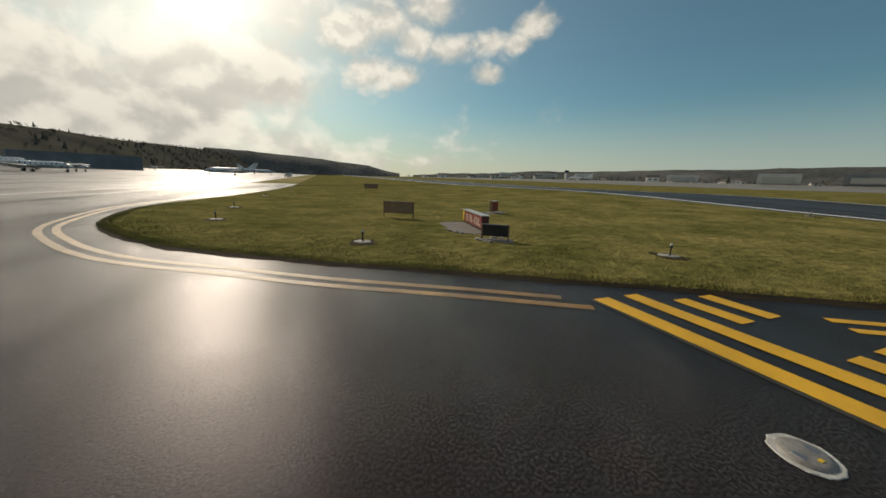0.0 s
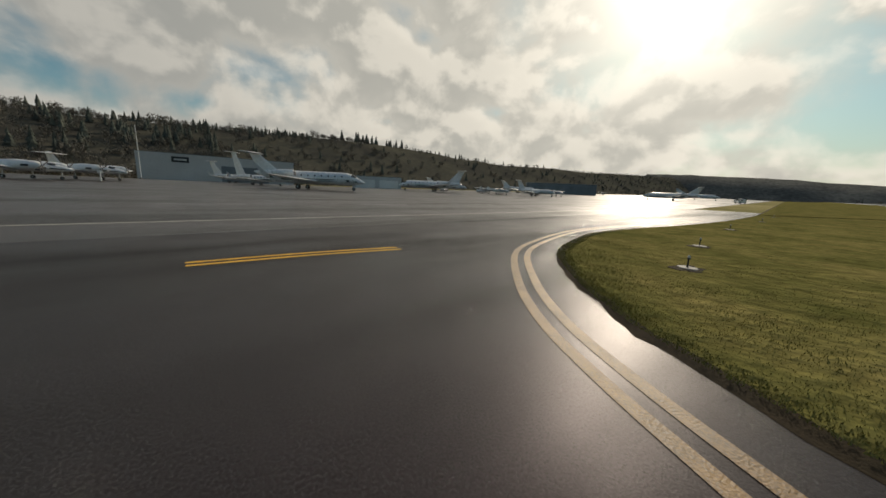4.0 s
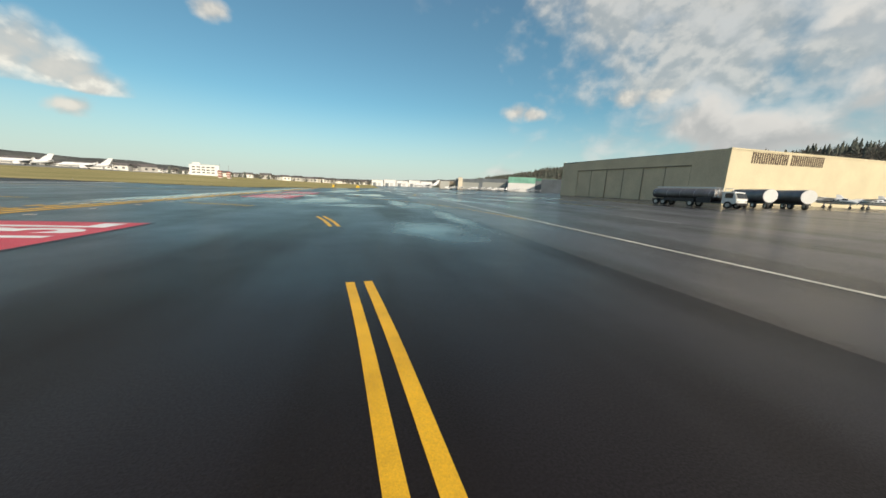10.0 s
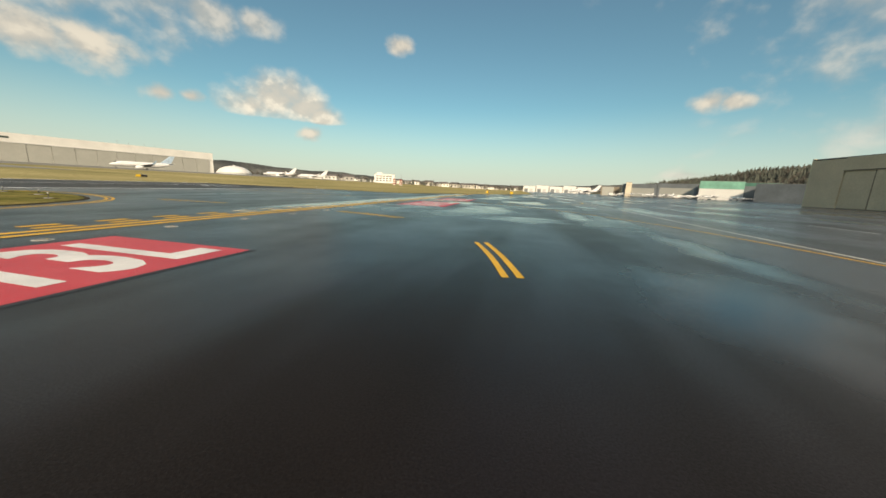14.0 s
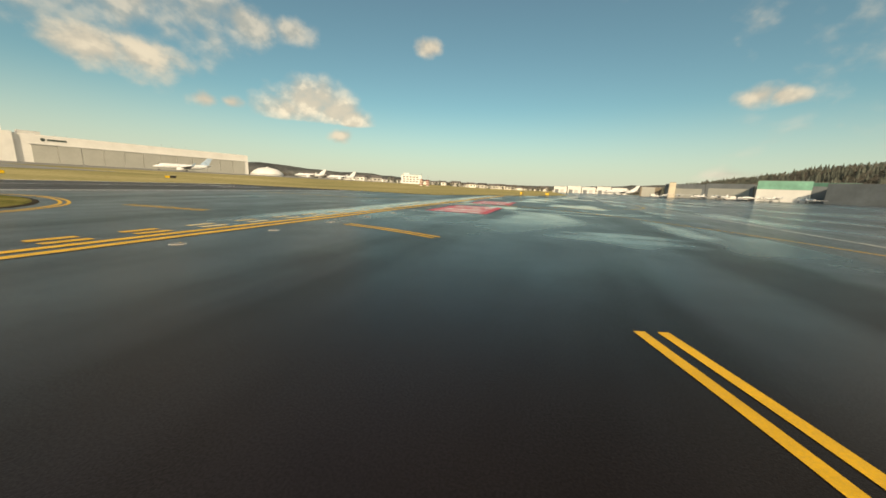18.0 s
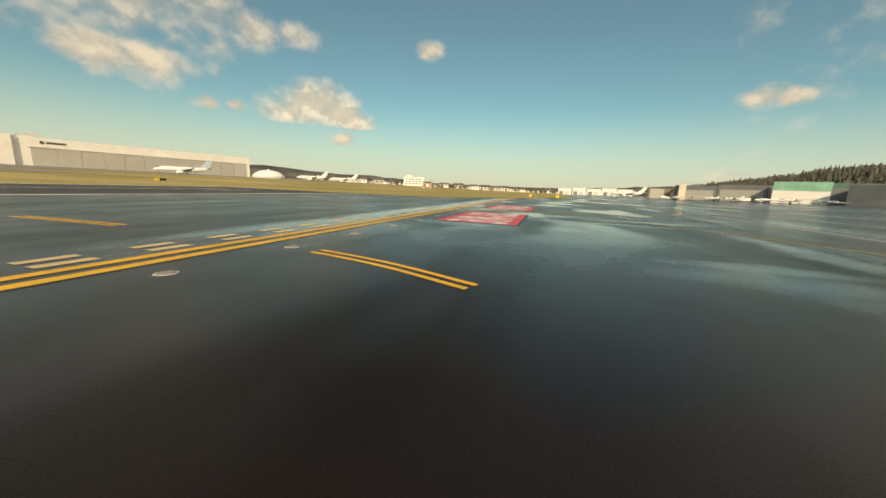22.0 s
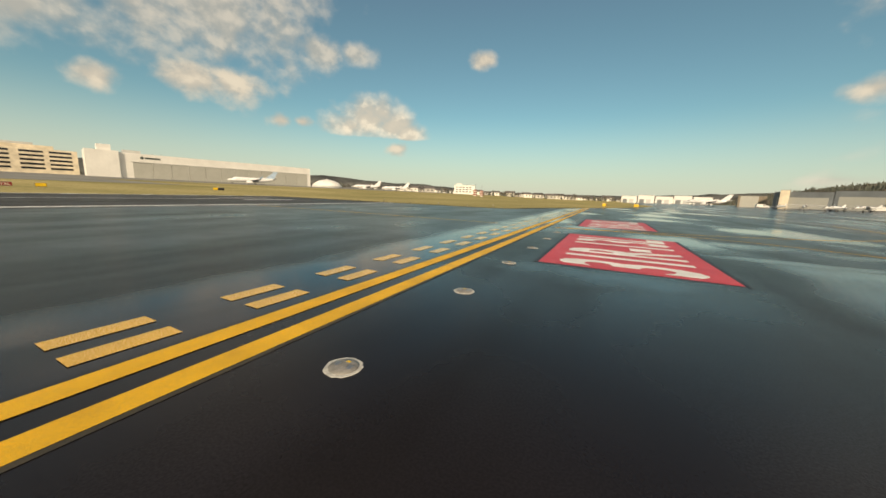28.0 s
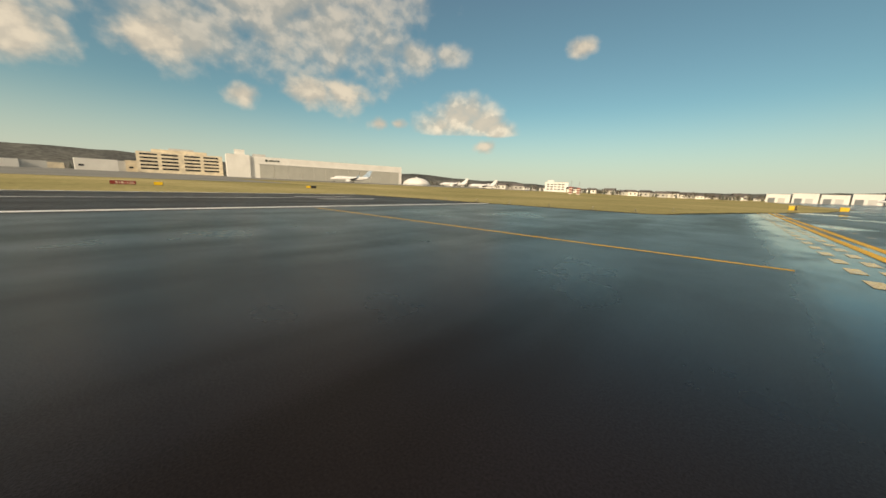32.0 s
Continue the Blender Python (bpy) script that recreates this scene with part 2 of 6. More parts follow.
def wet_asphalt(name, dry, damp, streak, wet_low, wet_high, rough_dry=0.62, rough_wet=0.10, tint=(1.0, 1.0, 1.0), grit=0.9, dry_gloss=0.14, coat=0.22, relief=0.0062, soaked=1.0, hollows=()):
    """Damp tarmac: stone grit in relief, with films of standing water in long shallow hollows."""
    m = bpy.data.materials.new(name)
    m.use_nodes = True
    tree = m.node_tree
    tree.nodes.clear()
    link = tree.links.new
    out = tree.nodes.new("ShaderNodeOutputMaterial")
    bsdf = tree.nodes.new("ShaderNodeBsdfPrincipled")
    link(bsdf.outputs[0], out.inputs[0])
    co = tree.nodes.new("ShaderNodeTexCoord").outputs["Object"]

    def noise_at(scale, detail, stretch=None, rough=0.6):
        n = tree.nodes.new("ShaderNodeTexNoise")
        if stretch:
            mp = tree.nodes.new("ShaderNodeMapping")
            mp.inputs["Scale"].default_value = stretch
            link(co, mp.inputs["Vector"])
            link(mp.outputs[0], n.inputs["Vector"])
        else:
            link(co, n.inputs["Vector"])
        n.inputs["Scale"].default_value, n.inputs["Detail"].default_value, n.inputs["Roughness"].default_value = scale, detail, rough
        return n.outputs["Fac"]

    def ranged(value, a, b, low, high, smooth=False):
        n = tree.nodes.new("ShaderNodeMapRange")
        n.interpolation_type = "SMOOTHSTEP" if smooth else "LINEAR"
        link(value, n.inputs["Value"])
        for key, v in (("From Min", a), ("From Max", b), ("To Min", low), ("To Max", high)):
            n.inputs[key].default_value = v
        return n.outputs["Result"]

    def calc(op, a, b):
        n = tree.nodes.new("ShaderNodeMath")
        n.operation = op
        for i, v in enumerate((a, b)):
            if hasattr(v, "is_output"):
                link(v, n.inputs[i])
            else:
                n.inputs[i].default_value = v
        return n.outputs[0]

    pools = noise_at(1.0, 2.0, streak, 0.45)
    breakup = noise_at(0.45, 2.0)
    wet = calc("ADD", calc("MULTIPLY", pools, 0.97), calc("MULTIPLY", breakup, 0.03))
    spot = tree.nodes.new("ShaderNodeSeparateXYZ")
    link(co, spot.inputs[0])
    # the ground beside the runway has drained more than the pad
    wet = calc("ADD", wet, ranged(spot.outputs[0], -4.5, -1.5, -0.05, 0.0, True))
    film = ranged(wet, wet_low, wet_high, 0.0, 1.0, True)
    # water stands only on the flatter northern ground
    film = calc("MULTIPLY", film, ranged(spot.outputs[1], -14.0, 8.0, 0.0, 1.0, True))
    # long shallow hollow that holds water beside the holding line
    rut = calc("MULTIPLY", ranged(calc("ADD", spot.outputs[0], calc("MULTIPLY", breakup, 1.2)), -2.6, -0.9, 0.0, 1.0, True), ranged(spot.outputs[0], 0.02, 0.14, 1.0, 0.0, True))
    rut = calc("MULTIPLY", rut, ranged(spot.outputs[1], -16.0, -4.0, 0.0, 0.9, True))
    film = calc("MAXIMUM", film, calc("MULTIPLY", rut, ranged(noise_at(0.35, 3.0, (1.0, 0.4, 1.0)), 0.32, 0.52, 0.25, 1.0, True)))
    # single shallow hollows with ragged rims, given as x, y and half widths
    for cx, cy, rx, ry in hollows:
        n = tree.nodes.new("ShaderNodeVectorMath")
        n.operation = "MULTIPLY_ADD"
        link(co, n.inputs[0])
        n.inputs[1].default_value = (1 / rx, 1 / ry, 0.0)
        n.inputs[2].default_value = (-cx / rx, -cy / ry, 0.0)
        reach = tree.nodes.new("ShaderNodeVectorMath")
        reach.operation = "LENGTH"
        link(n.outputs[0], reach.inputs[0])
        ragged = calc("ADD", reach.outputs["Value"], calc("MULTIPLY", calc("ADD", breakup, -0.5), 1.8))
        film = calc("MAXIMUM", film, ranged(ragged, 0.05, 1.50, 0.66, 0.0, True))
    # the ground west of the holding line drains better
    film = calc("MULTIPLY", film, ranged(spot.outputs[0], -3.2, -1.5, 0.20, 1.0, True))
    grain = noise_at(52.0, 3.0)
    patch = noise_at(0.35, 5.0)
    tone = calc("MULTIPLY", ranged(grain, 0.3, 0.7, 0.75, 1.28), ranged(patch, 0.3, 0.7, 0.82, 1.18))
    mix = tree.nodes.new("ShaderNodeMix")
    mix.data_type = "RGBA"
    link(film, mix.inputs[0])
    mix.inputs[6].default_value = (dry * tint[0], dry * tint[1], dry * tint[2], 1)
    mix.inputs[7].default_value = (damp * tint[0], damp * tint[1], damp * tint[2], 1)
    scale = tree.nodes.new("ShaderNodeVectorMath")
    scale.operation = "SCALE"
    link(mix.outputs[2], scale.inputs[0])
    link(tone, scale.inputs["Scale"])
    link(scale.outputs[0], bsdf.inputs["Base Color"])
    # the stone is coarser towards the south end
    coarse = ranged(spot.outputs[1], -34.0, -20.0, 0.09 if soaked > 1.0 else 0.0, 0.0, True)
    link(calc("ADD", calc("ADD", ranged(film, 0.0, 1.0, rough_dry, rough_wet), coarse), ranged(patch, 0.3, 0.7, -0.05, 0.05)), bsdf.inputs["Roughness"])
    # damp lanes that run with the traffic shine a little more than the drier ones
    lanes = ranged(noise_at(1.0, 3.0, (0.30, 0.045, 0.2), 0.5), 0.36, 0.64, 0.35, 1.9, True)
    gloss = calc("MAXIMUM", calc("MULTIPLY", lanes, dry_gloss), ranged(film, 0.0, 1.0, 0.0, 0.5))
    link(calc("MULTIPLY", gloss, ranged(noise_at(48.0, 2.0), 0.40, 0.60, 0.8, 1.2, True)), bsdf.inputs["Specular IOR Level"])
    # reflections tinted faintly purple, to pull the mirrored sky's colour off cyan
    bsdf.inputs["Specular Tint"].default_value = (1.0, 0.80, 0.96, 1)
    b = tree.nodes.new("ShaderNodeBump")
    link(ranged(film, 0.0, 1.0, grit, grit * 0.2), b.inputs["Strength"])
    b.inputs["Distance"].default_value = relief * 1.3
    link(calc("ADD", noise_at(62.0, 2.0), calc("MULTIPLY", noise_at(140.0, 1.0), 0.4)), b.inputs["Height"])
    link(b.outputs[0], bsdf.inputs["Normal"])
    # thin film of water over each grain of stone
    stones = noise_at(42.0, 5.0, None, 0.72)
    corner = calc("ADD", calc("ADD", spot.outputs[0], -12.0), calc("MULTIPLY", calc("ADD", spot.outputs[1], 42.0), 0.6))
    south = calc("MULTIPLY", ranged(spot.outputs[1], -30.0, -18.0, soaked - 1.0, 0.0, True), ranged(corner, 0.5, 3.5, 1.0, 0.0, True))
    south = calc("ADD", south, 1.0)
    link(calc("MULTIPLY", ranged(stones, 0.40, 0.62, coat * 0.1, coat * 2.2, True), south), bsdf.inputs["Coat Weight"])
    bsdf.inputs["Coat Roughness"].default_value = 0.09
    c = tree.nodes.new("ShaderNodeBump")
    link(calc("MULTIPLY", ranged(film, 0.0, 1.0, 1.0, 0.25), ranged(spot.outputs[1], -30.0, -18.0, 1.0, 0.10, True)), c.inputs["Strength"])
    c.inputs["Distance"].default_value = relief * 3.2
    link(stones, c.inputs["Height"])
    link(c.outputs[0], bsdf.inputs["Coat Normal"])
    return m


def glass_dark(name):
    m = bpy.data.materials.new(name)
    m.use_nodes = True
    b = m.node_tree.nodes["Principled BSDF"]
    b.inputs["Base Color"].default_value = (0.02, 0.025, 0.03, 1)
    b.inputs["Roughness"].default_value = 0.08
    return m


PAD = wet_asphalt("pad_asphalt", 0.0115, 0.0085, (0.15, 0.08, 0.2), 0.48, 0.63, 0.33, 0.07, (1.18, 0.98, 0.90), 0.22, 0.115, 0.085, soaked=4.6, hollows=((13.6, -5.7, 2.7, 0.75), (13.4, -7.2, 2.3, 1.5), (17.2, -2.0, 0.9, 5.5), (17.2, -20.2, 1.9, 2.9), (19.2, -15.0, 0.7, 5.5), (11.5, 5.3, 5.2, 0.6), (15.0, 8.5, 3.8, 0.8), (8.7, 9.4, 3.2, 1.1), (-4.3, 4.0, 1.3, 1.0), (-17.0, 5.8, 2.4, 1.1), (-10.0, 8.6, 3.2, 0.7), (-15.0, 15.6, 5.0, 0.9), (4.2, -0.3, 2.6, 0.9), (10.5, -1.2, 1.4, 1.3)))
APRON = wet_asphalt("apron_asphalt", 0.032, 0.022, (0.20, 0.05, 0.2), 0.46, 0.70, 0.36, 0.12, (1.12, 1.0, 0.90), 0.9, 0.30)
RUNWAY = wet_asphalt("runway_asphalt", 0.026, 0.018, (0.12, 0.03, 0.2), 0.52, 0.72, 0.50, 0.15, (1.16, 1.0, 0.88), 0.9, 0.10, 0.05)
FAR_CONCRETE = material("worn_apron_concrete", (0.22, 0.215, 0.19), 0.8, grain=0.6, vary=0.1, stain=0.03, stain_vary=0.2, bump=0, spec=0.2)
FADED = material("faded_guide_paint", (0.56, 0.54, 0.46), 0.5, grain=40, vary=0.2, stain=0.5, stain_vary=0.3, bump=0.4, bump_scale=90)
YELLOW = material("yellow_marking_paint", (0.70, 0.385, 0.016), 0.55, grain=60, vary=0.15, stain=1.3, stain_vary=0.18, bump=0.4, bump_scale=90)
WET_YELLOW = material("wet_yellow_marking_paint", (0.70, 0.39, 0.03), 0.26, grain=60, vary=0.15, stain=1.3, stain_vary=0.2, bump=0.1, bump_scale=90, coat=0.35)
WHITE_MARK = material("white_marking_paint", (0.72, 0.71, 0.68), 0.55, grain=40, vary=0.15, stain=0.8, stain_vary=0.2, bump=0.4, bump_scale=90)
# pale glossy strip for a wet paving joint: its sun glare put into colour
JOINT_GLARE = material("pale_joint_glare", (0.13, 0.13, 0.125), 0.22, grain=20, vary=0.2, stain=0.3, stain_vary=0.4, bump=0.3)
RED_MARK = material("red_marking_paint", (0.62, 0.022, 0.034), 0.45, grain=50, vary=0.15, stain=0.6, stain_vary=0.25, bump=0.4, bump_scale=90, second=(0.48, 0.05, 0.06))
DULL_YELLOW = material("worn_yellow_paint", (0.21, 0.115, 0.030), 0.5, grain=48, vary=0.5, stain=1.5, stain_vary=0.5, bump=0.8, bump_scale=45)
OLD_EDGE = material("worn_paint_edge", (0.045, 0.036, 0.020), 0.5, grain=30, vary=0.3, stain=2.0, stain_vary=0.4, bump=0.4)
BLACK_MARK = material("black_marking_paint", (0.018, 0.018, 0.02), 0.5, grain=50, bump=0.4, bump_scale=90)
TURF = material("turf", (0.150, 0.150, 0.046), 0.85, grain=2.6, vary=0.3, stain=0.35, stain_vary=0.3, bump=0.9, bump_scale=2.6, relief=0.16, spec=0.0, second=(0.20, 0.165, 0.062))
FIELD = material("field_grass", (0.30, 0.275, 0.125), 0.9, grain=1.2, vary=0.25, stain=0.02, stain_vary=0.25, bump=0.6, bump_scale=6, spec=0.0, second=(0.36, 0.30, 0.15))
BLADE = material("grass_blades", (0.20, 0.20, 0.062), 0.6, grain=3.0, vary=0.35, stain=0.5, stain_vary=0.35, bump=0, spec=0.0, second=(0.25, 0.205, 0.07))
SOIL = material("edge_soil", (0.060, 0.045, 0.028), 0.9, spec=0.05, grain=20, vary=0.3, bump=1.0, bump_scale=40, second=(0.03, 0.026, 0.018))
CONCRETE = material("concrete", (0.15, 0.132, 0.11), 0.7, grain=25, vary=0.12, stain=2.0, stain_vary=0.2, bump=0.4)
STEEL = material("galvanised_steel", (0.35, 0.35, 0.35), 0.4, 0.8, bump=0.1)
DARK_METAL = material("dark_metal", (0.035, 0.035, 0.038), 0.5, 0.3)
RUBBER = material("rubber", (0.018, 0.018, 0.018), 0.8)
PALE_CONCRETE = material("pale_weathered_concrete", (0.31, 0.29, 0.25), 0.75, grain=25, vary=0.2, stain=5.0, stain_vary=0.35, bump=0.5)
SIGN_RED = material("sign_red", (0.24, 0.030, 0.024), 0.45, grain=10, vary=0.1, bump=0.1)
SIGN_BLACK = material("sign_black", (0.016, 0.016, 0.016), 0.5)
SIGN_WHITE = material("sign_white", (0.62, 0.55, 0.46), 0.5)
SIGN_DARK_RED = material("dark_red_cabinet", (0.10, 0.022, 0.02), 0.5)
SIGN_YELLOW = material("sign_yellow", (0.70, 0.45, 0.02), 0.45)
SIGN_BACK = material("sign_back_brown", (0.26, 0.165, 0.10), 0.6, grain=6, vary=0.2)
GALV_TOP = material("aluminium_cap", (0.55, 0.54, 0.50), 0.4, 0.6)
BEIGE = material("beige_hangar_panels", (0.62, 0.54, 0.36), 0.75, grain=3, vary=0.06, stain=0.15, stain_vary=0.08, bump=0.1, bump_scale=6)
TAN_DOOR = material("tan_hangar_doors", (0.60, 0.50, 0.34), 0.7, grain=3, vary=0.08, stain=0.2, stain_vary=0.1, bump=0.1)
TAN_TRIM = material("tan_trim", (0.22, 0.18, 0.13), 0.7)
ROOF_GREY = material("grey_roof", (0.20, 0.20, 0.19), 0.8, grain=1, vary=0.1, stain=0.1)
LETTER_BROWN = material("brown_sign_lettering", (0.11, 0.075, 0.05), 0.6)
WHITE_PAINT = material("white_building_paint", (0.74, 0.73, 0.69), 0.6, grain=2, vary=0.05, stain=0.1, stain_vary=0.08, bump=0.05)
PALE_GREY = material("pale_grey_panels", (0.50, 0.50, 0.48), 0.65, grain=2, vary=0.06, stain=0.12, stain_vary=0.1, bump=0.05)
DOOR_GREY = material("grey_hangar_doors", (0.40, 0.40, 0.36), 0.65, grain=1, vary=0.04, stain_vary=0.06, stain=0.1, bump=0.05)
BLUE_GREY = material("blue_grey_panels", (0.17, 0.19, 0.20), 0.6, grain=1, vary=0.08, stain=0.15)
GREEN_PANEL = material("sea_green_panels", (0.20, 0.45, 0.34), 0.55, grain=1, vary=0.06, stain=0.2)
GREEN_DARK = material("dark_green_panels", (0.07, 0.20, 0.15), 0.55, grain=1, vary=0.06, stain=0.2)
OFFICE_WALL = material("cream_office_wall", (0.66, 0.58, 0.44), 0.7, grain=2, vary=0.06, stain=0.2, bump=0.05)
AIRCRAFT = material("white_aircraft_paint", (0.74, 0.74, 0.73), 0.28, grain=2, vary=0.03, stain=0.5, stain_vary=0.05, bump=0, coat=0.4)
AIRCRAFT_BLUE = material("blue_aircraft_paint", (0.36, 0.47, 0.58), 0.3, bump=0)
AIRCRAFT_GREY = material("grey_aircraft_paint", (0.30, 0.31, 0.33), 0.3, bump=0)
STRIPE_DARK = material("dark_stripe_paint", (0.05, 0.07, 0.06), 0.35, bump=0)
BARE_ALU = material("bare_aluminium", (0.62, 0.62, 0.63), 0.25, 0.9, bump=0)
TANK_STEEL = material("tank_steel", (0.21, 0.20, 0.195), 0.45, 0.6, grain=3, vary=0.12)
GLASS = glass_dark("dark_glass")
# tree colours are lightened: pale distance haze is put into needles, crowns and bark
HAZED_CONIFER = material("hazed_conifer_needles", (0.098, 0.108, 0.094), 0.8, grain=0.6, vary=0.3, stain=0.05, stain_vary=0.3, bump=0, spec=0.0, second=(0.112, 0.118, 0.094))
HAZED_BARE_WOOD = material("hazed_winter_crowns", (0.140, 0.130, 0.115), 0.85, grain=0.5, vary=0.15, stain=0.05, stain_vary=0.3, bump=0, spec=0.0, second=(0.150, 0.138, 0.115))
HAZED_BARK = material("hazed_bark", (0.085, 0.072, 0.060), 0.9)
# hill colours are raised too, with aerial haze mixed into the base
HAZED_HILL = material("hazed_hillside_undergrowth", (0.088, 0.084, 0.072), 0.9, grain=0.3, vary=0.2, stain=0.02, stain_vary=0.25, bump=0.5, bump_scale=2, spec=0.0, second=(0.100, 0.094, 0.068))
HAZED_FAR_HILL = material("hazed_wooded_hill", (0.10, 0.105, 0.102), 0.9, grain=0.09, vary=0.35, stain=0.008, stain_vary=0.3, bump=0, spec=0.0, second=(0.12, 0.12, 0.108))
HOUSE_A = material("house_walls", (0.66, 0.63, 0.57), 0.7, per_piece=0.3)
HOUSE_ROOF = material("house_roofs", (0.10, 0.09, 0.085), 0.8, per_piece=0.3)
LAMP_WHITE = material("lamp_glass", (0.6, 0.6, 0.55), 0.2, bump=0)


# ---- building helpers ----
def ramp(v, low, high):
    """Smooth step from 0 at low to 1 at high."""
    u = min(max((v - low) / (high - low), 0.0), 1.0)
    return u * u * (3 - 2 * u)


def ground_height(x, y):
    """The pad is level; the apron, the runway's south end and the far side of the field lie a little higher."""
    east = 0.014 * min(max(x - 24.0, 0.0), 90.0)
    west = 0.019 * min(max(-60.0 - x, 0.0), 420.0)
    south = 0.012 * min(max(-110.0 - y, 0.0), 500.0)
    return east + west + south + 1.1 * ramp(-x, 5.0, 29.0) * ramp(-y, 32.0, 72.0)


def mesh_of(name, bm, *mats, smooth=False):
    me = bpy.data.meshes.new(name)
    bm.to_mesh(me)
    bm.free()
    for m in mats:
        me.materials.append(m)
    if smooth:
        me.shade_smooth()
    return me


def part(name, bm, mat, parent=None, label="", smooth=False):
    """Links a bmesh as one mesh object under a thing or a part."""
    mats = mat if isinstance(mat, (tuple, list)) else (mat,)
    ob = new(name, mesh_of(name, bm, *mats, smooth=smooth))
    if parent is not None:
        ob.parent = parent
    if label:
        ob["label"] = label
    return ob


def piece(name, me, parent, x=0.0, y=0.0, z=0.0, rz=0.0):
    """Another object on a mesh that is already there."""
    ob = new(name, me)
    ob.parent = parent
    ob.location = (x, y, z)
    ob.rotation_euler = (0, 0, rz)
    return ob


def thing(name, x, y, label, category, heading=0.0, group="", kind="", z=None):
    """An Empty at the base of a thing; its local +x points along heading (degrees, counter-clockwise from +x)."""
    ob = new(name)
    ob.empty_display_size = 0.2
    ob.matrix_basis = pose(x, y, ground_height(x, y) if z is None else z, 0, 0, heading)
    return tagged(ob, label, category, group, kind)


def box(bm, x0, x1, y0, y1, z0, z1, bevel=0.0):
    r = bmesh.ops.create_cube(bm, size=1.0)
    for v in r["verts"]:
        v.co = Vector((x0 + (v.co.x + 0.5) * (x1 - x0), y0 + (v.co.y + 0.5) * (y1 - y0), z0 + (v.co.z + 0.5) * (z1 - z0)))
    if bevel:
        edges = list({e for v in r["verts"] for e in v.link_edges})
        bmesh.ops.bevel(bm, geom=edges, offset=bevel, segments=1, affect="EDGES")
    return bm


def a_box(*dims, bevel=0.0):
    return box(bmesh.new(), *dims, bevel=bevel)


def loft(bm, rings, closed=True, cap=True):
    """Skin between rings of equal count."""
    made = [[bm.verts.new(p) for p in ring] for ring in rings]
    for a, b in zip(made, made[1:]):
        n = len(a)
        for i in range(n if closed else n - 1):
            bm.faces.new((a[i], a[(i + 1) % n], b[(i + 1) % n], b[i]))
    if cap:
        bm.faces.new(made[0][::-1])
        bm.faces.new(made[-1])
    return bm


def tube(bm, a, b, r0, r1=None, seg=10):
    """A tapered round bar from a to b."""
    a, b = Vector(a), Vector(b)
    r1 = r0 if r1 is None else r1
    q = (b - a).to_track_quat("Z", "Y").to_matrix()
    rings = []
    for c, r in ((a, r0), (b, r1)):
        rings.append([c + q @ Vector((r * math.cos(k * math.tau / seg), r * math.sin(k * math.tau / seg), 0)) for k in range(seg)])
    return loft(bm, rings)


def lathe(bm, profile, seg=16, centre=(0, 0, 0)):
    """Turned shape about the vertical from (radius, height) pairs."""
    c = Vector(centre)
    rings = [[c + Vector((max(r, 0.001) * math.cos(k * math.tau / seg), max(r, 0.001) * math.sin(k * math.tau / seg), h)) for k in range(seg)] for r, h in profile]
    return loft(bm, rings)


def slab(bm, outline, z0, z1):
    """An upright-sided plate from a plan outline."""
    return loft(bm, [[Vector((x, y, z0)) for x, y in outline], [Vector((x, y, z1)) for x, y in outline]])


def spline(points, steps=8, closed=False):
    """A smooth line through plan points."""
    n = len(points)
    out = []
    for i in range(n if closed else n - 1):
        p = [Vector(points[(i + k) % n if closed else min(max(i + k, 0), n - 1)]) for k in (-1, 0, 1, 2)]
        for s in range(steps):
            t = s / steps
            out.append(0.5 * ((2 * p[1]) + (p[2] - p[0]) * t + (2 * p[0] - 5 * p[1] + 4 * p[2] - p[3]) * t * t + (3 * p[1] - p[0] - 3 * p[2] + p[3]) * t ** 3))
    if not closed:
        out.append(Vector(points[-1]))
    return out


# ---- ground ----
def sheet(name, xs, ys, mat, lift, label, category, thick=0.0):
    """A sheet on the lie of the land, cut at the given lines."""
    xs = sorted({*xs, *[v for v in (-480, -60, -29, -25, -21, -17, -13, -9, -5, 24, 114) if min(xs) < v < max(xs)]})
    ys = sorted({*ys, *[v for v in (-610, -110, -72, -66, -60, -54, -48, -42, -37, -32) if min(ys) < v < max(ys)]})
    bm = bmesh.new()
    rows = [[bm.verts.new((x, y, ground_height(x, y) + lift)) for x in xs] for y in ys]
    for a, b in zip(rows, rows[1:]):
        for i in range(len(xs) - 1):
            bm.faces.new((a[i], a[i + 1], b[i + 1], b[i]))
    if thick:
        geom = bmesh.ops.extrude_face_region(bm, geom=bm.faces[:])
        for v in [g for g in geom["geom"] if isinstance(g, bmesh.types.BMVert)]:
            v.co.z += 0.0
        for v in [v for row in rows for v in row]:
            v.co.z -= thick
        bmesh.ops.recalc_face_normals(bm, faces=bm.faces[:])
    return tagged(part(name, bm, mat), label, category, kind="structure")


FAR = 4200.0
sheet("ground", (-FAR, -400, -59, 140, 400, FAR), (-FAR, -1200, -110, 33, 120, 350, 700, FAR), FIELD, -0.06, "wide flat airfield ground of short yellow-green winter grass", "ground")
# darker turf laid over the field here: backlit shade put into the colour
sheet("ground_west_strip", (-140, -59.5), (-1500, -400, -110, -25), TURF, -0.03, "grass strip along the west side of the runway, darkened as if backlit", "grass")
sheet("pavement_run_up_pad", (-26.4, 20.1), (-120, 200), PAD, 0.0, "dark wet asphalt run-up pad with damp streaks", "pavement", 0.05)
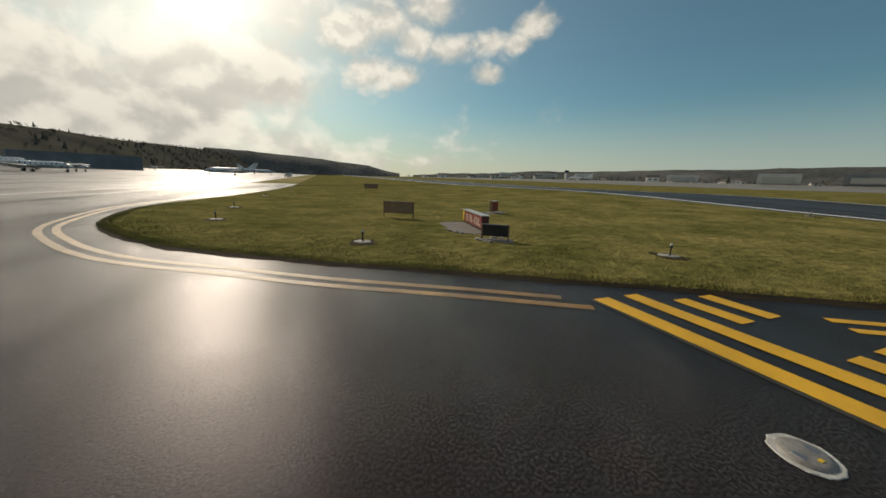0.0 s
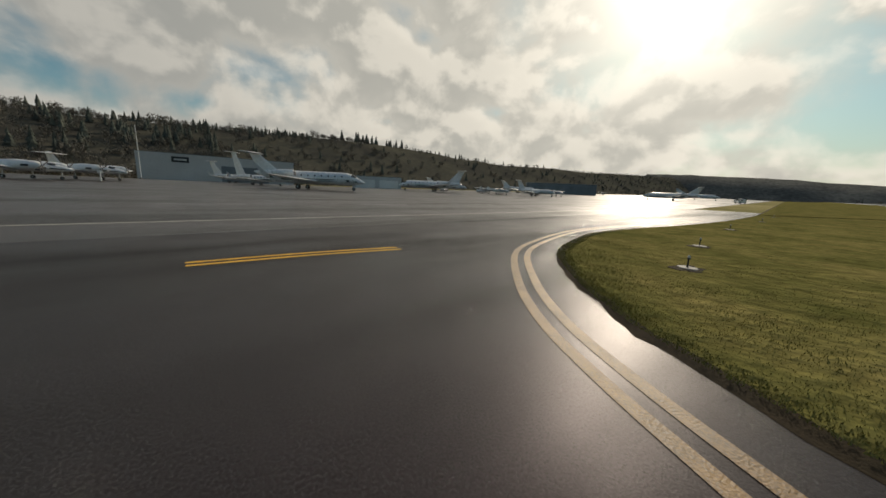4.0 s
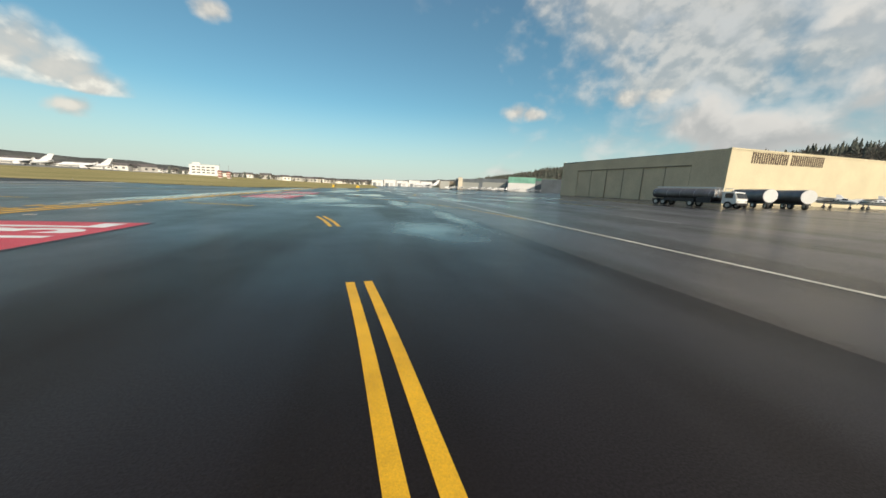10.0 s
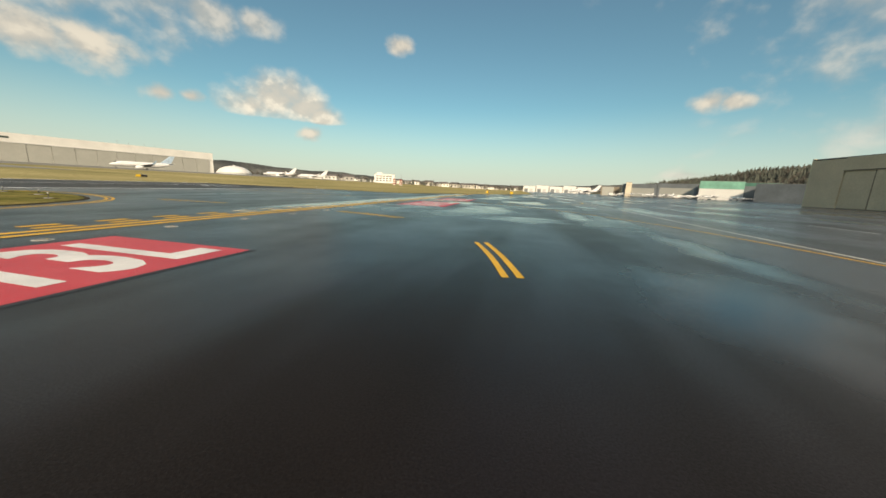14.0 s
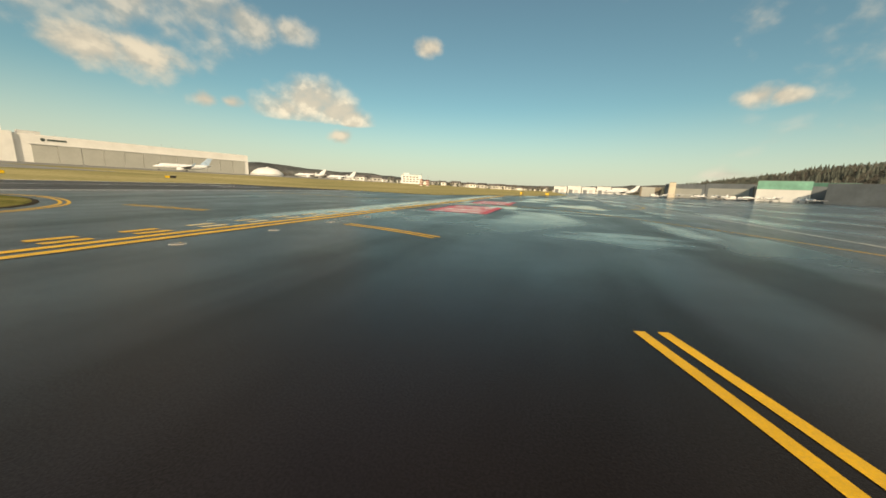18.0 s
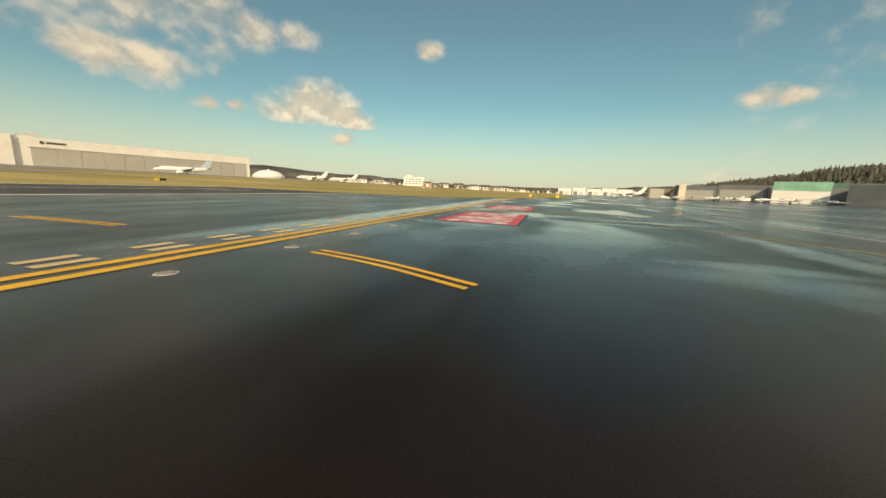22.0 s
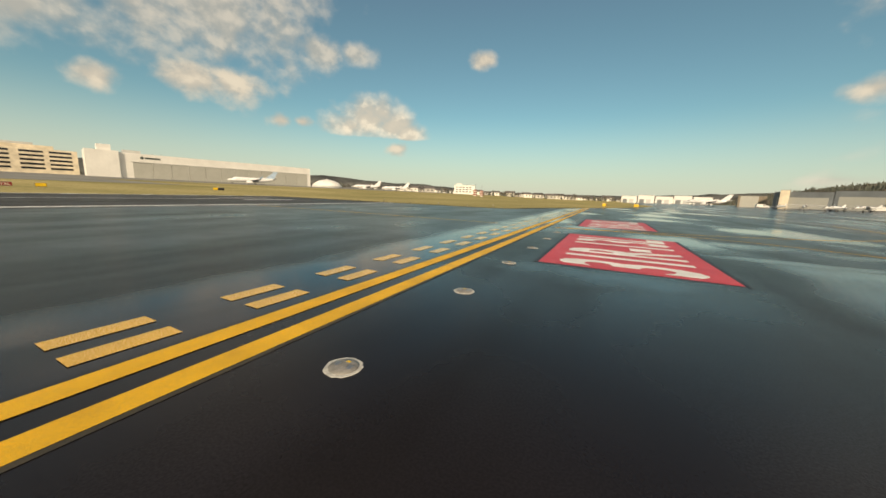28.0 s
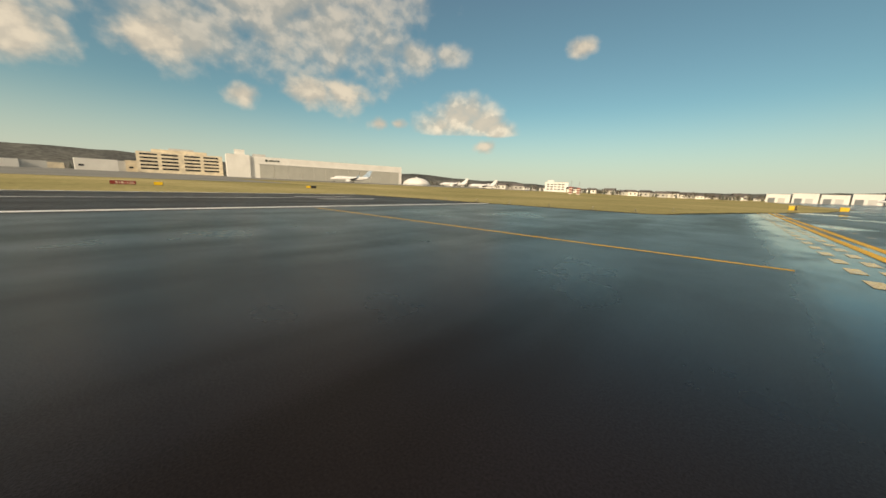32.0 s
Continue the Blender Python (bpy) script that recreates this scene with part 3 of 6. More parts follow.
sheet("pavement_taxiway_apron", (20.1, 165), (-900, 420), APRON, 0.0, "worn grey damp asphalt apron beside the parked jets", "pavement", 0.05)
sheet("runway", (-59.5, -26.4), (-1500, 36.2), RUNWAY, 0.0, "long wet asphalt runway with white edge lines", "runway", 0.05)
sheet("pavement_far_side", (-700, -230), (60, 900), FAR_CONCRETE, 0.0, "distant grey apron in front of the large hangar", "pavement", 0.05)
sheet("pavement_west_apron", (-700, -142), (-900, 60), FAR_CONCRETE, 0.0, "pale concrete apron along the far side of the runway", "pavement", 0.05)


def paint(name, outline, mat, parent, lift=0.006):
    """A flat coat of paint from a plan outline, on the lie of the land."""
    bm = bmesh.new()
    bm.faces.new([bm.verts.new((x, y, ground_height(x, y) + lift)) for x, y in outline])
    for f in bm.faces:
        if f.normal.z < 0:
            f.normal_flip()
    return part(name, bm, mat, parent)


def ribbon(name, points, width, mat, parent, lift=0.006, wobble=0.0):
    """A painted stripe of even width along plan points."""
    pts = [Vector((p[0], p[1])) for p in points]
    bm = bmesh.new()
    rows = []
    for i, p in enumerate(pts):
        d = (pts[min(i + 1, len(pts) - 1)] - pts[max(i - 1, 0)]).normalized()
        side = Vector((-d.y, d.x)) * width / 2
        rows.append([bm.verts.new((q.x, q.y, ground_height(q.x, q.y) + lift)) for q in (p + side, p - side)])
    for a, b in zip(rows, rows[1:]):
        f = bm.faces.new((a[0], a[1], b[1], b[0]))
        f.normal_update()
        if f.normal.z < 0:
            f.normal_flip()
    return part(name, bm, mat, parent)


def offset_line(points, d):
    pts = [Vector((p[0], p[1])) for p in points]
    out = []
    for i, p in enumerate(pts):
        t = (pts[min(i + 1, len(pts) - 1)] - pts[max(i - 1, 0)]).normalized()
        out.append(p + Vector((-t.y, t.x)) * d)
    return out


def marking(name, label, category="marking"):
    ob = new(name)
    return tagged(ob, label, category, kind="structure")


# runway holding position: two solid lines on the pad side, two broken ones on the runway side
hold = marking("holding_position_marking", "yellow runway holding line, two solid and two broken stripes on asphalt", "road marking")
HOLD_SOUTH, HOLD_NORTH = -38.75, 66.0
for x in (0.305, 0.915):
    ribbon("solid_stripe", [(x, HOLD_SOUTH + 0.02 * k + (HOLD_NORTH - HOLD_SOUTH) * k / 20) for k in range(21)], 0.305, YELLOW, hold, 0.008)
ribbon("old_paint_edge", [(1.10, HOLD_SOUTH), (1.10, HOLD_NORTH)], 0.07, OLD_EDGE, hold, 0.005)
dash_bm = bmesh.new()
dash_bm.faces.new([dash_bm.verts.new((x, y, 0.0)) for x, y in ((-0.1525, 0), (0.1525, 0), (0.1525, 0.914), (-0.1525, 0.914))])
dry_bm = dash_bm.copy()
dash_mesh = mesh_of("dash", dash_bm, WET_YELLOW)
dry_dash = mesh_of("dash", dry_bm, YELLOW)
y = -1.794 - 1.8288 * 20
while y < HOLD_NORTH - 1:
    for x in (-0.915, -0.305):
        piece("dash", dash_mesh if y > -13 else dry_dash, hold, x, y, ground_height(x, y) + 0.008)
    y += 1.8288

# broken double edge stripes round the pad
edge_dashes = marking("taxiway_edge_dashes", "broken double yellow edge stripes curving across the wet asphalt", "road marking")
for pts in (((15.42, -40.07), (15.2, -42.5), (14.75, -44.9)), ((14.29, -27.6), (14.57, -29.8), (14.80, -32.1)), ((12.06, -16.05), (12.67, -18.0), (13.15, -20.0)), ((2.88, -9.12), (4.35, -9.40), (5.6, -9.76), (7.24, -10.39)), ((-10.7, -9.2), (-8.0, -8.95), (-5.5, -8.75))):
    line = spline(pts, 6)
    for d in (-0.155, 0.155):
        ribbon("stripe", offset_line(line, d), 0.15, YELLOW, edge_dashes)

# solid double stripes along the grass
edge_lines = marking("grass_edge_stripes", "continuous double yellow edge stripes beside the grass", "road marking")
SOUTH_TIP = [(-25.6, -29.0), (-18.0, -30.9), (-11.0, -33.3), (-5.46, -35.85), (-2.9, -37.3), (-0.63, -38.62), (1.13, -39.62), (2.73, -40.54), (4.5, -41.5), (6.2, -42.6), (7.56, -43.45), (8.65, -44.3), (9.9, -45.7), (11.5, -48.0), (12.35, -50.3), (13.2, -54.3), (13.35, -57.6), (12.9, -62.0), (12.0, -68.0), (11.0, -80.0), (10.4, -95.0), (10.2, -109.0)]
tip_line = spline(SOUTH_TIP, 5)
for d in (0.76, 1.10):
    full = offset_line(tip_line, d)
    ribbon("stripe", [p for p in full if p.x > 1.25 and p.y > -75], 0.17, DULL_YELLOW, edge_lines)
    ribbon("stripe", [p for p in full if p.x < -1.35], 0.15, YELLOW, edge_lines)
NORTH_ISLE = [(-8.2, -19.0), (-8.9, -16.5), (-10.0, -14.2), (-11.8, -12.2), (-14.5, -10.8), (-18.2, -9.9), (-21.6, -10.2), (-23.6, -12.0), (-24.0, -15.0), (-22.2, -18.5), (-18.0, -21.0), (-12.5, -22.0), (-9.2, -21.0)]
isle_line = spline(NORTH_ISLE, 5, True)
isle_line.append(isle_line[0])
for d in (-0.7, -1.0):
    ribbon("stripe", offset_line(isle_line, d), 0.15, YELLOW, edge_lines)

# centre lines of the taxiway and of the way onto the runway
centre = marking("taxiway_centre_lines", "single yellow taxiway guide lines sweeping over the apron", "road marking")
ribbon("guide_line", [(24.2, y) for y in range(-600, 401, 25)], 0.18, FADED, centre)

ribbon("guide_line", [(-26.2, 11.8), (-14, 11.9), (-2.1, 12.0)], 0.20, YELLOW, centre)
ribbon("guide_line", spline([(1.5, 12.0), (6.0, 12.9), (11.0, 14.6), (16.2, 17.5), (20.4, 22.0), (23.0, 28.5), (24.0, 37.0)], 8), 0.15, YELLOW, centre)
ribbon("guide_line", spline([(1.5, 11.9), (5.5, 12.3), (9.2, 12.0), (12.2, 10.5), (14.7, 8.0), (17.2, 4.6), (20.2, -0.8), (22.6, -7.5), (23.9, -15.0)], 8), 0.15, YELLOW, centre)
# sun glare on the wet joint between pad and apron, painted as a ribbon
ribbon("pale_seam", [(20.14 + 0.05 * math.sin(v * 0.7), v) for v in range(-88, -39, 2)], 0.08, JOINT_GLARE, centre)
for y0 in (-16.7 + 14.25 * k for k in range(-4, 7)):
    ribbon("lead_dash", [(33.8, y0), (33.8, y0 + 5.0)], 0.12, WHITE_MARK, centre)

# white runway lines
rw = marking("runway_lines", "white runway edge lines and centre dashes on wet asphalt", "road marking")
for x in (-27.6, -58.4):
    ribbon("edge_line", [(x, v) for v in (-1500, -610, -400, -110, -72, -66, -60, -54, -48, -42, -37, -32, 36)], 0.95, WHITE_MARK, rw)
for k in range(16):
    y1 = 17.5 - k * 61.0
    ribbon("centre_dash", [(-43.0, y1 - 36.5), (-43.0, y1)], 0.5, WHITE_MARK, rw)
for x in (-40.0, -46.0):
    ribbon("number_bar", [(x, 19.0), (x, 27.0)], 0.9, WHITE_MARK, rw)


def lettering(name, text, width, height, mat, parent, where, bold=0.025):
    """Flat letters as a mesh, width by height metres, in the plane of the pose 'where'."""
    cu = bpy.data.curves.new(name, "FONT")
    cu.body, cu.align_x, cu.align_y = text, "CENTER", "CENTER"
    cu.resolution_u, cu.offset = 3, bold
    tmp = bpy.data.objects.new(name, cu)
    scene.collection.objects.link(tmp)
    me = bpy.data.meshes.new_from_object(tmp.evaluated_get(bpy.context.evaluated_depsgraph_get()))
    bpy.data.objects.remove(tmp)
    n = len(me.vertices)
    co = np.empty(n * 3)
    me.vertices.foreach_get("co", co)
    co = co.reshape(-1, 3)
    low, high = co.min(0), co.max(0)
    co[:, 0] = (co[:, 0] - (low[0] + high[0]) / 2) * width / (high[0] - low[0])
    co[:, 1] = (co[:, 1] - (low[1] + high[1]) / 2) * height / (high[1] - low[1])
    me.vertices.foreach_set("co", co.ravel())
    me.name = name
    me.materials.clear()
    me.materials.append(mat)
    ob = new(name, me)
    ob.parent = parent
    ob.matrix_basis = where
    return ob


# red painted holding signs, read when facing the runway
for y0, y1 in ((-28.3, -19.95), (0.65, 9.0), (14.2, 22.4)):
    sign = marking("painted_holding_sign", "red painted runway holding sign with white characters on asphalt", "road marking")
    paint("red_field", ((2.62, y0), (6.95, y0), (6.95, y1), (2.62, y1)), RED_MARK, sign, 0.006)
    for xx in (2.55, 7.02):
        ribbon("black_border", [(xx, y0 - 0.08), (xx, y1 + 0.08)], 0.12, BLACK_MARK, sign, 0.005)
    spot = Matrix.Translation((4.79, (y0 + y1) / 2, ground_height(4.8, (y0 + y1) / 2) + 0.011)) @ Matrix.Rotation(radians(90), 4, "Z")
    lettering("characters", "31R-13L", (y1 - y0) * 0.93, 3.4, WHITE_MARK, sign, spot)


# ---- grass islands ----
def grass_mound(name, outline, label, rim=0.45, height=0.07, top=None):
    top = top or TURF
    
    bm = bmesh.new()
    pts = [Vector((p[0], p[1])) for p in outline]
    n = len(pts)
    area = sum(pts[i].x * pts[(i + 1) % n].y - pts[(i + 1) % n].x * pts[i].y for i in range(n))
    rings = [[], [], []]
    for i, p in enumerate(pts):
        t = (pts[(i + 1) % n] - pts[i - 1]).normalized()
        inward = Vector((-t.y, t.x)) * (1 if area > 0 else -1)
        jag = 0.10 * noise.noise(Vector((p.x * 1.7, p.y * 1.7, 0))) + 0.05 * noise.noise(Vector((p.x * 7, p.y * 7, 3)))
        for ring, (d, h) in zip(rings, ((jag * 1.4, 0.003), (0.24 + jag, 0.035), (rim + jag, height))):
            q = p + inward * d
            ring.append(bm.verts.new((q.x, q.y, ground_height(q.x, q.y) + h)))
    for a, b, mi in ((rings[0], rings[1], 1), (rings[1], rings[2], 0)):
        for i in range(n):
            f = bm.faces.new((a[i], a[(i + 1) % n], b[(i + 1) % n], b[i]))
            f.material_index = mi
    # the top is cut into strips so that it follows the land
    lawn = bmesh.new()
    f = lawn.faces.new([lawn.verts.new(v.co) for v in rings[2]])
    bmesh.ops.triangulate(lawn, faces=[f], ngon_method="EAR_CLIP")
    lawn.normal_update()
    bmesh.ops.delete(lawn, geom=[q for q in lawn.faces if q.normal.z * area <= 0], context="FACES_ONLY")
    for axis, cuts in ((0, (-25, -21, -17, -13, -9, -5)), (1, (-72, -66, -60, -54, -48, -42, -37, -32))):
        for c in cuts:
            where, facing = Vector((0, 0, 0)), Vector((0, 0, 0))
            where[axis], facing[axis] = c, 1.0
            bmesh.ops.bisect_plane(lawn, geom=lawn.verts[:] + lawn.edges[:] + lawn.faces[:], plane_co=where, plane_no=facing)
    for v in lawn.verts:
        v.co.z = ground_height(v.co.x, v.co.y) + height
    bmesh.ops.triangulate(lawn, faces=lawn.faces[:])
    top_mesh = bpy.data.meshes.new(name)
    lawn.to_mesh(top_mesh)
    lawn.free()
    bm.from_mesh(top_mesh)
    bpy.data.meshes.remove(top_mesh)
    bmesh.ops.remove_doubles(bm, verts=bm.verts[:], dist=0.0005)
    bmesh.ops.recalc_face_normals(bm, faces=bm.faces[:])
    return tagged(part(name, bm, (top, SOIL)), label, "grass", kind="structure")


def dense(points, step=0.35):
    out = []
    for a, b in zip(points, points[1:]):
        a, b = Vector((a[0], a[1])), Vector((b[0], b[1]))
        k = max(1, int((b - a).length / step)) if (b - a).length < 30 else 8
        out += [a.lerp(b, i / k) for i in range(k)]
    return out


south_outline = dense(tip_line) + [Vector((10.2, -109)), Vector((-25.6, -109)), Vector((-25.6, -72)), Vector((-25.6, -60)), Vector((-25.6, -48)), Vector((-25.6, -38))]
grass_mound("ground_south_island", south_outline, "rounded island of damp green grass between runway and taxiway")
grass_mound("ground_south_field", [(10.2, -109.2), (-25.6, -109.2), (-25.6, -400), (-25.6, -609), (10.2, -609), (10.2, -400)], "long grass strip between runway and taxiway")
grass_mound("ground_north_isle", dense(isle_line), "small grass isle beside the runway")
north_outline = dense([(-59.0, 36.4), (-40, 36.4), (-25.0, 36.2), (-16.0, 36.2), (-10.0, 36.4), (-8.0, 38.0), (-6.9, 42.0), (-6.4, 50.0), (-5.6, 57.0), (-3.0, 60.0), (0.0, 61.0), (4.0, 72.0), (9.0, 86.0), (14.0, 106.0), (19.6, 131.0)]) + [Vector((19.6, 350)), Vector((-59, 350)), Vector((-59, 120))]
grass_mound("ground_north_field", north_outline, "yellowish grass field north of the runway threshold", top=FIELD)


def blades(name, count, inside, label, tall=(0.018, 0.05), seed=3):
    """Short grass as many narrow leaning blades, in one mesh."""
    rng = np.random.default_rng(seed)
    verts, faces = [], []
    made = 0
    while made < count:
        x, y = inside(rng)
        if x is None:
            continue
        h = rng.uniform(*tall) * (0.7 + 0.8 * max(0.0, noise.noise(Vector((x * 0.9, y * 0.9, 5))) + 0.3))
        a = rng.uniform(0, math.tau)
        w = rng.uniform(0.004, 0.010)
        lean = h * rng.uniform(0.1, 0.7)
        z = ground_height(x, y) + 0.055
        b = rng.uniform(0, math.tau)
        k = len(verts)
        verts += [(x - w * math.cos(a), y - w * math.sin(a), z), (x + w * math.cos(a), y + w * math.sin(a), z), (x + lean * math.cos(b), y + lean * math.sin(b), z + h)]
        faces.append((k, k + 1, k + 2))
        made += 1
    me = bpy.data.meshes.new(name)
    me.from_pydata(verts, [], faces)
    me.materials.append(BLADE)
    return tagged(new(name, me), label, "grass", kind="stuff")


tip_poly = [(v.x, v.y) for v in tip_line]


def edge_y(x):
    """South island's northern edge at x."""
    for (x0, y0), (x1, y1) in zip(tip_poly, tip_poly[1:]):
        if x0 <= x <= x1:
            return y0 + (y1 - y0) * (x - x0) / max(x1 - x0, 1e-6)
    return -200.0


def near_edge(rng):
    x = rng.uniform(-14.0, 13.2)
    y = edge_y(x) - 0.10 - rng.exponential(2.6)
    return (x, y) if y > -62 else (None, None)


blades("grass", 130000, near_edge, "short damp green grass blades on the island")


# ---- lights and signs on the grass ----
def edge_lamp(x, y):
    t = thing("taxiway_edge_light", x, y, "low taxiway edge light on a round concrete pad in bare soil", "light", group="taxiway edge lights", z=ground_height(x, y) + 0.06)
    rng = random.Random(11)
    ragged = [(0.37 + rng.uniform(-0.08, 0.10)) for _ in range(22)]
    part("bare_soil", loft(bmesh.new(), [[Vector((q * k * math.cos(i * math.tau / 22), q * k * 1.25 * math.sin(i * math.tau / 22), z)) for i, q in enumerate(ragged)] for k, z in ((1.0, -0.03), (0.94, 0.016), (0.3, 0.022))]), SOIL, t)
    chipped = [0.22 + rng.uniform(-0.05, 0.04) for _ in range(18)]
    part("concrete_pad", loft(bmesh.new(), [[Vector((q * k * math.cos(i * math.tau / 18), q * k * math.sin(i * math.tau / 18), z)) for i, q in enumerate(chipped)] for k, z in ((1.0, -0.03), (1.0, 0.036), (0.9, 0.044), (0.2, 0.046))]), PALE_CONCRETE, t, "pale chipped concrete pad")
    part("stem", lathe(bmesh.new(), ((0.035, 0.02), (0.03, 0.05), (0.018, 0.07), (0.018, 0.24), (0.04, 0.25), (0.04, 0.27)), 12), DARK_METAL, t)
    part("lens", lathe(bmesh.new(), ((0.03, 0.27), (0.034, 0.29), (0.03, 0.33), (0.012, 0.345)), 12), LAMP_WHITE, t, smooth=True)
    part("collar", lathe(bmesh.new(), ((0.042, 0.262), (0.042, 0.275), (0.038, 0.28)), 12), DARK_METAL, t)
    return t


lamp = edge_lamp(3.98, -43.75)
for x, y in ((8.65, -49.2), (9.2, -54.5), (-3.12, -40.5), (-10.83, -37.8), (9.4, -66.0), (8.6, -82.0), (8.2, -100.0), (-17.5, -35.4), (-23.6, -46.0), (-23.6, -75.0), (-12.4, -13.6), (-16.0, -12.2), (-20.0, -11.9), (-11.0, -16.8), (-25.5, 38.2), (-20.0, 38.0), (-15.0, 38.0), (-31.0, 38.4), (-37.0, 38.4), (-10.8, 37.8), (-8.6, 46.5)):
    copy_thing(lamp, pose(x, y, ground_height(x, y) + 0.06))


SEALANT = material("worn_white_sealant", (0.46, 0.45, 0.41), 0.6, grain=50, vary=0.25, stain=6, stain_vary=0.3)
HOUSING = material("cast_lamp_housing", (0.24, 0.225, 0.20), 0.5, 0.2, grain=60, vary=0.2, stain=8, stain_vary=0.3)


def guard_light(x, y):
    t = thing("in_pavement_guard_light", x, y, "round white-ringed guard light set flush in the asphalt", "light", group="guard lights along the holding line")
    bm = bmesh.new()
    rng = random.Random(7)
    n = 26
    ring = [(0.19 + rng.uniform(-0.008, 0.008)) for _ in range(n)]
    rings = [[Vector((r * k * math.cos(i * math.tau / n), r * k * math.sin(i * math.tau / n), z)) for i, r in enumerate(ring)] for k, z in ((1.0, 0.004), (0.97, 0.009), (0.80, 0.009))]
    loft(bm, rings)
    part("sealant_ring", bm, SEALANT, t)
    part("housing", lathe(bmesh.new(), ((0.150, 0.006), (0.146, 0.016), (0.10, 0.026), (0.03, 0.028)), 20), HOUSING, t, smooth=True)
    for s in (-1, 1):
        bm = a_box(-0.030 + s * 0.075, 0.030 + s * 0.075, -0.04, 0.04, 0.012, 0.028, bevel=0.006)
        part("light_window", bm, STEEL, t)
    part("lens", a_box(-0.02, 0.02, 0.06, 0.085, 0.018, 0.031), SIGN_YELLOW, t)
    return t


first = guard_light(2.0, -36.0)
for k in range(1, 34):
    y = -36.0 + 3.0 * k
    copy_thing(first, pose(2.0, y, ground_height(2.0, y), 0, 0, 37 * k % 23))


def guidance_sign(x, y, heading, length, height, face, label, text="", text_mat=None, legs=2, leg=0.22, depth=0.22, panels=(), back=None, top=None, end_posts=False, joints=()):
    """An airfield guidance sign: cabinet along its local x, face towards local -y."""
    t = thing("guidance_sign", x, y, label, "sign", heading, z=ground_height(x, y) + 0.05)
    part("cabinet", a_box(-length / 2, length / 2, -depth / 2, depth / 2, leg, leg + height, bevel=0.012), back or SIGN_BLACK, t)
    part("face_panel", a_box(-length / 2 + 0.03, length / 2 - 0.03, -depth / 2 - 0.008, -depth / 2 + 0.004, leg + 0.03, leg + height - 0.03), face, t)
    part("cap", a_box(-length / 2 - 0.02, length / 2 + 0.02, -depth / 2 - 0.03, depth / 2 + 0.03, leg + height, leg + height + 0.03), top or GALV_TOP, t)
    for i in range(legs):
        xx = -length / 2 + length * (i + 0.5) / legs
        if end_posts:
            xx = (-length / 2 - 0.03) + (length + 0.06) * i / (legs - 1)
        part("leg", tube(bmesh.new(), (xx, 0, -0.02), (xx, 0, leg + (height + 0.04 if end_posts else 0)), 0.03), SIGN_BACK if end_posts else STEEL, t)
        part("foot_plate", a_box(xx - 0.09, xx + 0.09, -0.09, 0.09, -0.01, 0.012), STEEL, t)
    for x0, x1, m in panels:
        part("side_panel", a_box(x0, x1, -depth / 2 - 0.012, -depth / 2 + 0.002, leg + 0.04, leg + height - 0.04), m, t)
    for xx in joints:
        part("panel_joint", a_box(xx - 0.012, xx + 0.012, -depth / 2 - 0.016, -depth / 2 + 0.002, leg + 0.01, leg + height - 0.01), back or SIGN_BLACK, t)
    if text:
        lettering("characters", text, length * 0.74, height * 0.58, text_mat or SIGN_WHITE, t, Matrix.Translation((length * 0.08, -depth / 2 - 0.014, leg + height / 2)) @ Matrix.Rotation(radians(90), 4, "X"))
    return t


# the long mandatory sign faces the pad to the east
guidance_sign(-0.55, -46.35, 80, 2.7, 0.46, SIGN_RED, "long red lit runway holding sign with pale characters on short legs", "31R-13L", legs=4, leg=0.08, depth=0.26, panels=((-1.3, -1.05, SIGN_YELLOW),), back=SIGN_DARK_RED, joints=(-1.02, -0.36, 0.30, 0.92))
guidance_sign(0.15, -43.5, 145, 0.72, 0.32, SIGN_BLACK, "dark back of a short guidance sign in the grass", end_posts=True, legs=2, leg=0.12, depth=0.12, top=SIGN_BLACK)
guidance_sign(-4.2, -51.4, 208, 0.62, 0.55, SIGN_RED, "small square red guidance sign on a concrete pad", legs=2, leg=0.12, depth=0.2, back=SIGN_BACK)
guidance_sign(1.75, -49.4, 148, 1.32, 0.50, SIGN_BACK, "brown back of a guidance sign on two thin posts", end_posts=True, legs=2, leg=0.22, depth=0.08, back=SIGN_BACK, top=SIGN_BACK)
guidance_sign(-2.2, -86.0, 172, 1.9, 0.7, SIGN_BACK, "long brown sign back far down the grass island", end_posts=True, legs=3, leg=0.3, depth=0.1, back=SIGN_BACK, top=SIGN_BACK)
guidance_sign(3.6, 75.5, 5, 1.0, 0.75, SIGN_YELLOW, "yellow guidance sign at the edge of the north field", legs=2, panels=((0.2, 0.45, SIGN_BLACK),))
guidance_sign(10.6, 86.0, 0, 1.1, 0.75, SIGN_YELLOW, "yellow guidance sign at the edge of the north field", legs=2)
guidance_sign(-78.3, 5.4, 83, 3.1, 0.6, SIGN_RED, "red guidance sign beyond the runway", "31R-13L", legs=3, leg=0.15)
guidance_sign(-77.7, 9.7, 80, 1.2, 0.6, SIGN_YELLOW, "yellow guidance sign beyond the runway", legs=2, leg=0.15)
guidance_sign(-83.0, 39.8, 65, 1.8, 0.6, SIGN_BLACK, "black guidance sign beyond the runway", legs=2, leg=0.15, panels=((-1.4, -0.4, SIGN_YELLOW),))


